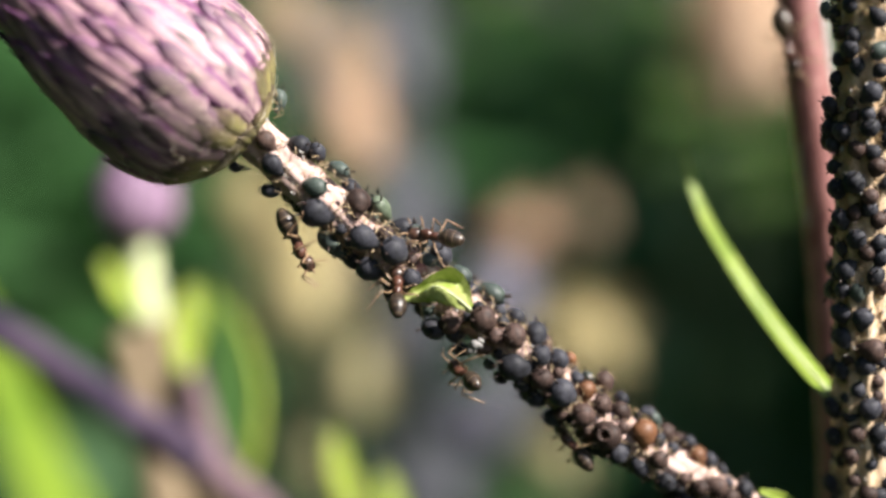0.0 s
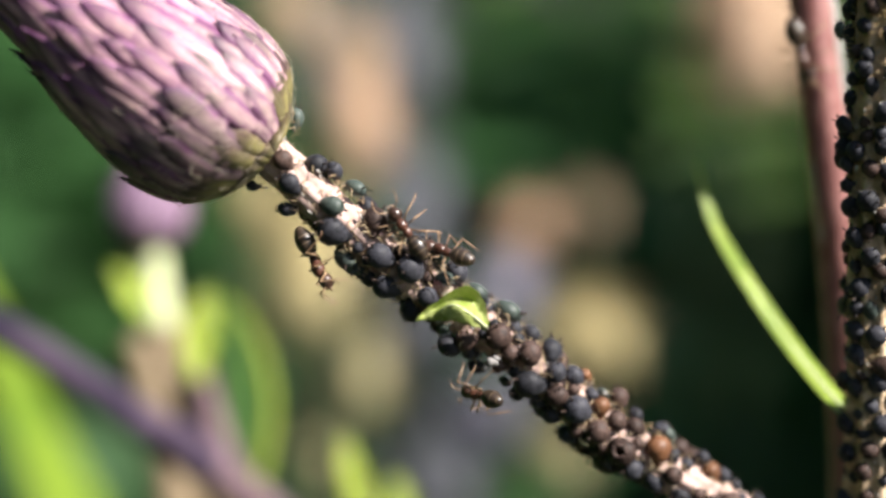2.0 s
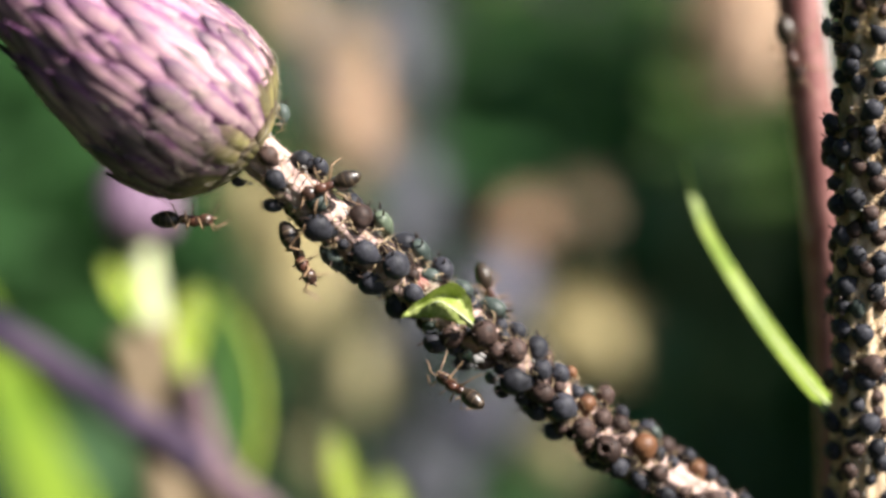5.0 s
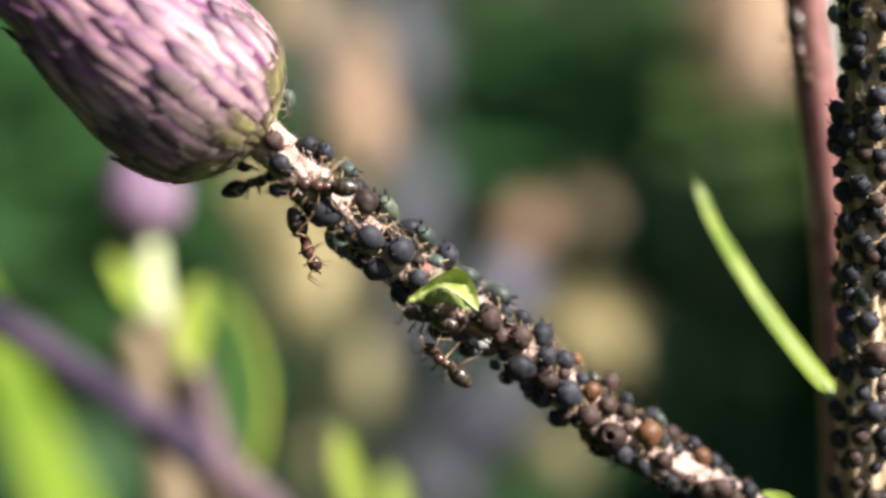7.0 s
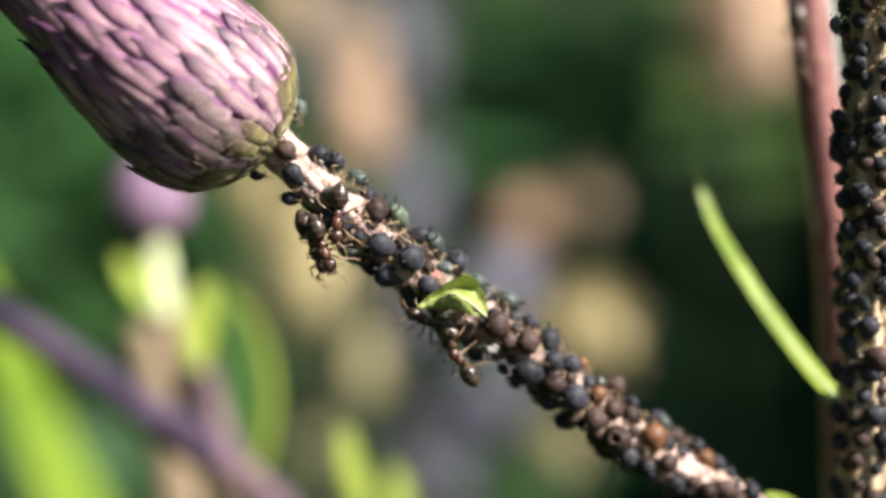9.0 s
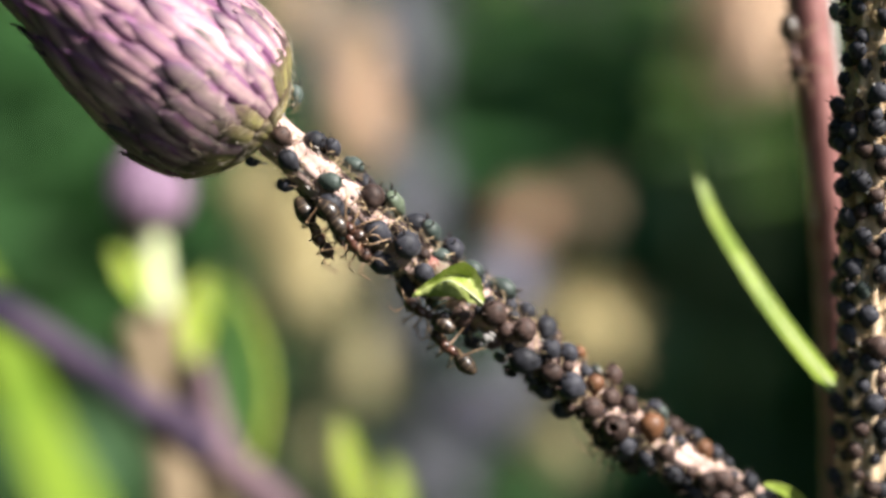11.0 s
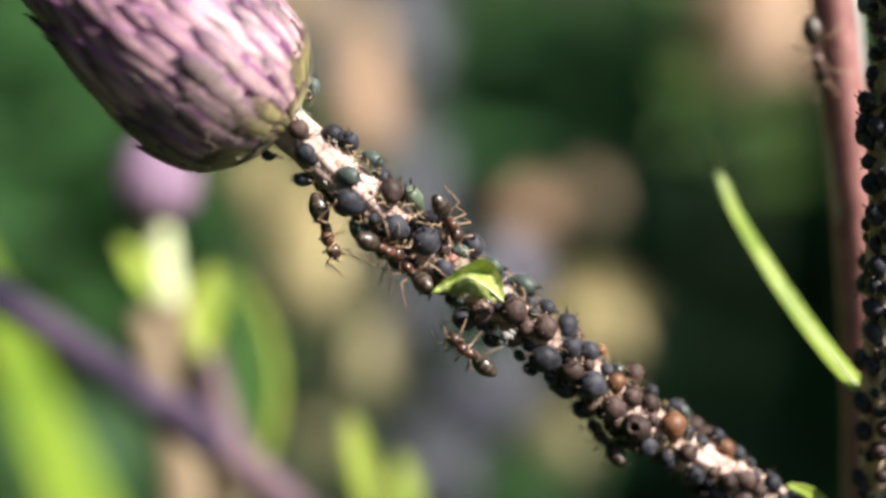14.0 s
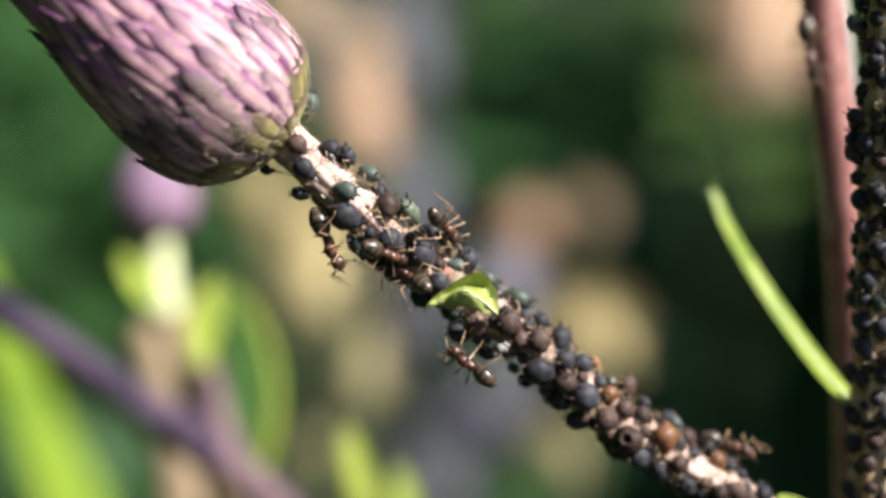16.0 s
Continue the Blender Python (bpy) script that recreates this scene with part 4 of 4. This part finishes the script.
ON_MAIN = [
    (3.7, -38, 1.49, 0.91, 1),    (5.0, -82, 2.36, 0.86, 3),    (5.2, 6, 1.55, 1.10, 0),    (5.2, 58, 1.49, 0.92, 0),
    (6.2, -40, 1.49, 0.92, 0),    (7.0, 16, 1.63, 1.35, 3),    (7.1, -49, 1.59, 1.23, 0),    (7.9, 55, 1.52, 0.99, 0),
    (9.4, -4, 1.60, 1.24, 0),    (10.2, -82, 1.83, 1.06, 0),    (10.5, 33, 1.52, 0.99, 1),    (11.3, -1, 1.56, 1.12, 0),
    (11.6, -61, 1.58, 1.18, 0),    (12.1, 42, 1.52, 1.00, 0),    (12.4, -82, 1.70, 1.00, 0),    (12.5, -28, 1.52, 1.00, 1),
    (13.5, -82, 1.63, 1.00, 0),    (13.5, 13, 1.56, 1.13, 1),]
ON_MAIN = ON_MAIN + [
    (14.3, -35, 1.64, 1.38, 0),    (14.4, 41, 1.54, 1.07, 0),    (14.8, -75, 1.60, 1.26, 0),    (14.9, -2, 1.52, 1.01, 1),
    (16.5, -58, 1.60, 1.26, 0),    (16.5, 20, 1.54, 1.07, 1),    (17.5, -28, 1.61, 1.27, 0),    (17.8, 20, 1.54, 1.08, 0),
    (18.3, -5, 1.52, 1.02, 1),    (18.6, 25, 1.57, 1.14, 0),    (19.1, -44, 1.61, 1.27, 0),    (19.6, 14, 1.59, 1.21, 0),
    (20.3, -56, 1.55, 1.08, 0),    (20.6, -24, 1.57, 1.15, 3),    (21.9, -58, 1.59, 1.22, 0),    (22.1, -14, 1.59, 1.22, 0),
    (22.6, 49, 1.55, 1.09, 1),    (23.3, -53, 1.61, 1.29, 0),]
ON_MAIN = ON_MAIN + [
    (23.8, 0, 1.67, 1.48, 1),    (23.8, 50, 1.55, 1.09, 0),    (24.8, -11, 1.59, 1.23, 0),    (25.3, -58, 1.57, 1.16, 0),
    (27.4, 2, 1.62, 1.30, 0),    (27.5, 39, 1.57, 1.17, 1),    (27.7, -82, 1.61, 1.37, 0),    (28.9, -27, 1.55, 1.11, 1),
    (28.9, 16, 1.64, 1.37, 0),    (29.4, -82, 1.67, 1.31, 0),    (29.6, 34, 1.58, 1.18, 0),    (30.1, -41, 1.58, 1.18, 1),
    (30.6, 62, 1.56, 1.11, 0),    (32.1, 51, 1.56, 1.12, 0),    (32.3, -82, 1.79, 1.25, 0),    (32.3, -4, 1.56, 1.12, 1),
    (32.6, 17, 1.58, 1.19, 0),]


def hidden_side(end, start, step, radius, seed):
    """The far half of a stem is as crowded as the near one."""
    rnd = random.Random(seed)
    rows, s = [], start
    while s < end:
        rows.append((s, rnd.choice((-1, 1)) * rnd.uniform(105, 178), radius + 0.42, rnd.uniform(1.1, 1.5), rnd.choice((0, 0, 0, 1, 1, 3))))
        s += rnd.uniform(0.6, 1.4) * step
    return rows


def cast_skins(line, parent, reach, count, dist, seed):
    """White crumpled skins left between the aphids."""
    rnd = random.Random(seed)
    fr = frames(line)
    bm = bmesh.new()
    for _ in range(count):
        i = rnd.randrange(4, reach)
        d, s, f = fr[i]
        a = rnd.uniform(-1.6, 1.6)
        o = f * math.cos(a) + s * math.sin(a)
        g = rnd.uniform(0.09, 0.2)
        q = Matrix.Rotation(rnd.uniform(0, 6.28), 4, d) @ Matrix.Rotation(rnd.uniform(0, 6.28), 4, f)
        ball(bm, line[i] + o * (dist + rnd.uniform(-0.1, 0.45)), (g, g * 0.5, g * 0.3), 8, 5, q, lambda c: c * (1 + 0.6 * noise.noise(c * 2.5 + Vector((i, 0, 0)))))
    return part("cast_skin", bm, CAST, parent, "white crumpled cast aphid skins", plant, "stuff")


cast_skins(branch_line, branch, len(branch_line) - 30, 70, 1.3, 41)
cast_skins(main_line, stem, len(main_line) - 22, 110, 1.35, 42)
bm = bmesh.new()
for p, g in (((1.80, 0.45, -5.32), 0.34), ((1.55, 0.55, -5.62), 0.26), ((2.05, 0.50, -5.10), 0.22)):
    ball(bm, p, (g, g * 0.45, g * 0.7), 10, 7, warp=lambda c: c * (1 + 0.7 * noise.noise(c * 2.6)))
part("cast_skin", bm, SKIN_GREY, branch, "crumpled grey cast skin", plant)


def crowd(rows, reach, start, count, radius, bare, seed):
    """Small aphids in the gaps between the large ones; bare: stretches that stay free."""
    rnd = random.Random(seed)
    out = []
    for _ in range(count * 12):
        s, a, size = rnd.uniform(start, reach), rnd.uniform(-95, 95), rnd.uniform(0.66, 1.0)
        if any(lo < s < hi and alo < a < ahi for lo, hi, alo, ahi in bare):
            continue
        if all(math.hypot(s - q[0], radians(a - q[1]) * (radius + 0.4)) > 0.43 * (size + q[3]) for q in rows + out):
            out.append((s, a, radius + 0.28 * size, size, rnd.choice((0, 0, 1))))
        if len(out) >= count:
            break
    return out


SMALL_BRANCH = crowd(ON_BRANCH, 38, 7.5, 70, 1.0, [(0, 7.5, -60, 70), (28.5, 32, -25, 45)], 51)
SMALL_MAIN = crowd(ON_MAIN, 34, 2, 80, 1.2, [(21, 24.5, -20, 50), (5, 8, -20, 40)], 52)
colony(branch_line, SMALL_BRANCH, 53)
colony(main_line, SMALL_MAIN, 54)
colony(branch_line, ON_BRANCH, 31)
colony(branch_line, hidden_side(36, 2.5, 0.95, 1.0, 32), 33)
colony(main_line, ON_MAIN, 34)
colony(main_line, hidden_side(34, 2, 0.95, 1.2, 35), 36)


rim = copy_thing(MASTERS[3][0], LEVEL @ basis(Vector((0.1, -0.3, -0.95)) * 0.85, Vector((0.0, 0.95, -0.3)) * 0.85, Vector((1, 0.03, 0.1)) * 0.85, Vector((-9.52, 0.60, 8.12)) * 0.001))
bm = bmesh.new()
ball(bm, (-1.31, 0.75, -1.16), (0.62, 0.4, 0.5), 20, 14, warp=lambda c: c * (1 + 0.3 * noise.noise(c * 2.2) + 0.08 * math.sin(14 * (c.z - 0.6 * c.x))))
part("leaf_axil", bm, AXIL, branch, "reddish swollen leaf axil", plant)
bm = bmesh.new()
rnd = random.Random(61)
for _ in range(90):
    p = Vector((-0.95 + rnd.gauss(0, 0.32), 0.45 + rnd.uniform(-0.1, 0.2), -1.45 + rnd.gauss(0, 0.25)))
    d = Vector((rnd.uniform(-1, 1), rnd.uniform(-0.8, 0.1), rnd.uniform(-1, 1))).normalized() * rnd.uniform(0.2, 0.45)
    tube(bm, [p, p + d * 0.5 + Vector((0, -0.06, 0.05)), p + d], lambda t: 0.03 * (1.2 - t), 3, cap=False)
part("axil_wool", bm, WOOL, branch, "pale wool beside the leaf axil", plant, "stuff")


# ---- ants ----
def ant(label, size=1.0):
    """A worker ant 4 mm long that faces +x; its belly line is z = 0."""
    ob = new("ant")
    ob.empty_display_size = 0.001
    ob.scale = (size, size, size)
    tagged(ob, label, "ant", "ants tending the aphids")
    bm = bmesh.new()
    ball(bm, (-1.08, 0, 0.08), (0.80, 0.52, 0.50), 18, 12, warp=lambda c: Vector((c.x, c.y * (1 - 0.2 * max(0, -c.x)), c.z * (1 - 0.2 * max(0, -c.x)))) * (1 + 0.025 * (abs(math.sin(5.5 * c.x)) ** 6)))
    piece("gaster", local(bm, "gaster", ANT_GASTER), ob, None, "shiny dark banded gaster")
    bm = bmesh.new()
    ball(bm, (-0.36, 0, 0.06), (0.11, 0.14, 0.22), 8, 6)
    piece("petiole", local(bm, "petiole", ANT_BODY), ob)
    bm = bmesh.new()
    ball(bm, (0.44, 0, 0.14), (0.44, 0.31, 0.34), 12, 9)
    ball(bm, (-0.02, 0, 0.06), (0.42, 0.26, 0.28), 12, 9)
    piece("thorax", local(bm, "thorax", ANT_THORAX), ob, None, "reddish-brown thorax")
    bm = bmesh.new()
    ball(bm, (1.14, 0, 0.06), (0.45, 0.42, 0.36), 14, 10, warp=lambda c: Vector((c.x, c.y * (1 - 0.22 * max(0, c.x)), c.z)))
    head = piece("head", local(bm, "head", ANT_BODY), ob)
    for s in (-1, 1):
        bm = bmesh.new()
        ball(bm, (1.20, s * 0.35, 0.16), (0.1, 0.06, 0.09), 8, 6)
        piece("eye", local(bm, "eye", LEG_DARK), head)
        piece("mandible", limb_mesh("mandible", [(1.5, s * 0.16, 0.0), (1.66, s * 0.13, -0.02), (1.72, s * 0.02, -0.03)], 0.07, 0.03, ANT_LEG, 5), head)
        piece("antenna", limb_mesh("antenna", smooth([(1.4, s * 0.14, 0.2), (1.62, s * 0.55, 0.55), (1.95, s * 0.72, 0.35), (2.4, s * 0.66, 0.12)], 3), 0.045, 0.035, ANT_LEG, 5), head)
        for x, dx in ((0.6, 0.75), (0.3, 0.05), (0.02, -0.95)):
            m = Matrix.Translation(Vector((x, s * 0.18, -0.05)) * 0.001)
            piece("leg", limb_mesh("leg", [(0, 0, 0), (dx * 0.25, s * 0.25, 0.02), (dx * 0.6, s * 0.78, 0.5), (dx * 0.85, s * 1.05, -0.1), (dx * 1.1, s * 1.22, -0.55), (dx * 1.25, s * 1.3, -0.6)], 0.07, 0.026, ANT_LEG, 5), ob, m)
    return ob


def ant_pose(at, heading, roll, away=0):
    """heading: in the plane across the view, 0 to the right, 90 up; roll: lean of its back; away: how far it points from the viewer."""
    h, r, k = radians(heading), radians(roll), radians(away)
    f = Vector((math.cos(h) * math.cos(k), math.sin(k), math.sin(h) * math.cos(k)))
    u = Vector((0, -1, 0))
    u = (u - f * u.dot(f)).normalized()
    u = u * math.cos(r) + f.cross(u) * math.sin(r)
    return LEVEL @ basis(f, u.cross(f), u, Vector(at) * 0.001)


ANTS = [
    # hanging under the branch, head down
    (ant("dark ant hanging head down below the aphid branch", 1.12), [
        (0, (-7.90, -0.40, 0.38), -63, 78), (1, (-7.81, -0.40, 0.42), -66, 78), (2, (-7.84, -0.40, 0.41), -63, 78), (3, (-7.90, -0.40, 0.39), -65, 78),
        (6.5, (-7.92, -0.40, 0.52), -63, 78), (7, (-7.84, -0.40, 0.39), -67, 78), (8, (-7.72, -0.40, 0.43), -64, 78), (9, (-8.06, -0.40, 0.68), -67, 78), (11.5, (-7.68, -0.40, 0.74), -60, 78), (13.5, (-8.00, -0.40, 0.48), -74, 78), (14.5, (-8.10, -0.40, 0.58), -67, 78), (16, (-7.80, -0.40, 0.58), -65, 78)]),
    # beside the small leaf, later below it and back up with the others
    (ant("dark brown ant climbing over aphids near the small leaf"), [
        (0, (-0.50, 0.00, 0.65), 172, 40, 25), (1, (-0.52, 0.00, 0.55), 168, 40, 25), (2, (-0.70, 0.00, 0.78), 162, 40, 30), (3, (-0.27, 0.20, 0.63), 155, 40, 30), (3.5, (-0.10, 0.30, 0.40), 190, 40, 35), (3.8, (0.66, 0.40, 0.00), 262, 25, 50), (4.2, (1.20, 1.20, -0.85), 295, 10, 45),
        (5.0, (2.65, 5.50, -1.81), 290, -40), (5.8, (0.72, 5.00, -4.74), 235, -60), (6.5, (-1.15, 0.30, -3.72), 168, -30, 25), (7.5, (-1.12, 0.30, -3.80), 165, -30, 25), (9, (-1.55, 0.30, -3.70), 155, -25, 20), (11.5, (-1.50, 0.30, -4.00), 150, -20, 20),
        (12.2, (-2.67, 0.20, -3.38), 120, 25), (12.5, (-3.61, -0.20, -2.14), 115, 25), (13, (-3.40, -0.60, -2.37), 140, 20, 35), (14, (-3.48, -0.60, -1.79), 140, 20, 40), (15, (-3.51, -0.60, -1.51), 145, 20, 40), (16, (-3.38, -0.60, -1.32), 150, 15, 40)]),
    # climbing the branch from the small leaf up to the bud, then back
    (ant("dark brown ant walking along the aphid branch"), [
        (0, (-2.50, -0.70, -2.25), 92, 15, 38), (0.7, (-2.93, -0.80, -1.85), 84, 20, 20), (1.2, (-2.87, -0.90, -0.96), 70, 15), (1.6, (-2.44, -0.90, 0.38), 95, 0), (2.0, (-2.86, -0.90, 1.96), 125, -10), (2.25, (-3.38, 0.80, 2.72), 132, -70), (2.5, (-3.80, 2.40, 3.64), 138, -110), (2.7, (-4.14, 2.60, 3.99), 140, -120), (3.0, (-4.78, 2.60, 4.30), 150, -130), (3.25, (-5.47, 0.80, 5.05), 165, -80),
        (3.5, (-5.83, -0.60, 5.08), 215, 40, 20), (4.0, (-6.18, -1.30, 4.46), 205, 30), (5, (-6.31, -1.50, 4.19), 200, 10), (6.3, (-7.18, -1.70, 3.35), 190, -10), (7.2, (-6.52, -1.70, 3.40), 175, -10), (7.6, (-6.17, -1.70, 2.61), 215, 0), (8.1, (-6.77, -1.70, 2.54), 250, 10), (9, (-6.69, -1.70, 2.24), 265, 10),
        (10.2, (-6.33, -1.50, 2.00), 300, 5), (11.3, (-5.94, -1.50, 0.92), 325, 0), (12, (-4.97, -1.40, 0.91), 330, -10), (12.5, (-4.12, -1.20, 1.29), 330, -15), (13, (-1.88, -0.60, 1.73), 318, -35, 25), (14, (-1.54, -0.40, 1.06), 300, -35, 35), (14.5, (-1.49, -0.40, 1.24), 297, -35, 35), (15, (-1.53, -0.40, 1.02), 297, -35, 35), (16, (-1.48, -0.40, 1.45), 312, -35, 48)]),
    # under the branch beside a gap
    (ant("dark ant clinging below the aphid branch"), [
        (0, (1.19, 0.60, -6.90), 145, -40, 58), (1.5, (1.19, 0.60, -7.00), 165, -40, 55), (3.5, (1.42, 0.60, -7.38), 178, -40, 45), (4.2, (1.35, 0.60, -7.20), 165, -45, 45), (6.5, (-0.15, 0.60, -6.42), 138, -55), (7.5, (-0.08, 0.60, -6.12), 138, -55), (9, (0.10, 0.60, -5.80), 125, -55), (11.5, (-0.25, 0.60, -5.98), 138, -55),
        (12.5, (-0.44, 0.60, -5.78), 138, -55), (14, (-0.20, 0.60, -6.22), 140, -55), (16, (0.12, 0.60, -6.20), 142, -50)]),
    # coming from behind the bud down to the branch
    (ant("dark ant walking from under the bud on to the branch"), [
        (0, (-21.16, 6.50, 9.71), -60, 180), (2.6, (-21.05, 6.20, 7.61), -50, 160), (3.3, (-19.12, 2.50, 4.30), -45, 130), (3.6, (-17.47, 0.50, 3.30), -30, 110), (3.9, (-15.16, -0.40, 2.39), -2, 100), (4.2, (-15.11, -0.40, 2.35), -2, 100), (6.3, (-12.16, -0.20, 3.01), 14, 100), (6.7, (-11.85, -0.20, 3.19), 20, 100),
        (7.0, (-11.22, 2.40, 3.76), 20, 120), (7.4, (-9.24, -1.20, 3.06), -30, 40), (8, (-7.56, -1.50, 1.71), -55, 20), (9, (-7.51, -1.50, 0.59), -70, 20), (11.3, (-5.37, -1.60, 0.18), -40, 20), (12.1, (-4.79, -1.70, 0.13), -20, 15), (12.6, (-4.95, -1.70, 0.11), -35, 20), (13, (-4.81, -1.40, -1.30), -30, 25, 35), (14, (-5.05, -1.40, -0.44), -25, 25, 40), (15, (-4.79, -1.40, -0.17), -20, 25, 40), (16, (-4.61, -1.40, -0.02), -20, 25, 40)]),
    # on the red stem
    (ant("dark ant resting on the red-brown stem", 1.25), [
        (0, (21.32, 10.50, 12.65), -75, 50), (3.5, (21.34, 10.50, 13.24), -72, 50), (7, (21.57, 10.50, 12.76), -80, 50), (9, (21.43, 10.50, 13.60), -85, 55), (12.5, (21.04, 10.50, 11.34), -75, 50), (16, (21.17, 10.50, 12.85), -80, 50)]),
    # hanging under the lower branch, later round it
    (ant("dark ant climbing under the lower aphid branch"), [
        (0, (7.42, 3.40, -11.12), 128, -60, 20), (1.5, (7.36, 3.60, -10.91), 135, -60, 20), (2.6, (8.40, 6.50, -10.95), 150, -110, 30), (4, (9.63, 7.20, -11.31), 150, -140, 20), (9, (9.31, 7.00, -11.91), 150, -140, 20), (12.0, (9.82, 6.00, -12.87), 145, -110, 30), (12.5, (9.83, 4.60, -12.74), 140, -70, 35), (13, (9.10, 4.00, -12.44), 135, -60, 35), (14.5, (7.49, 4.00, -11.22), 120, -60, 35), (15.2, (10.21, 7.80, -11.32), 60, -110, 20), (15.6, (13.12, 8.00, -11.18), 10, -150, 10), (16, (15.49, 5.20, -11.19), -20, -130, 10)]),
]


def motions():
    for n, (ob, rows) in enumerate(ANTS):
        walk(ob, [(t, ant_pose(*q)) for t, *q in rows])
        legs = [c for c in ob.children if c.name.startswith("leg")]
        for k, leg in enumerate(legs):
            base = leg.matrix_basis.copy()
            out, t = [], 0.0
            while t < 16.001:
                a, b = [q for q in rows if q[0] <= t + 1e-6][-1], ([q for q in rows if q[0] > t + 1e-6] or [rows[-1]])[0]
                pace = (Vector(b[1]) - Vector(a[1])).length / max(b[0] - a[0], 0.1)
                swing = min(20, 3 + 6 * pace)
                out.append((t, base @ pose(0, 0, 0, 0, 0, swing * math.sin(7.0 * t + math.pi * (k % 2) + n) * (0.6 + 0.4 * math.sin(1.7 * t + k)))))
                t += 0.25
            walk(leg, out)


motions()
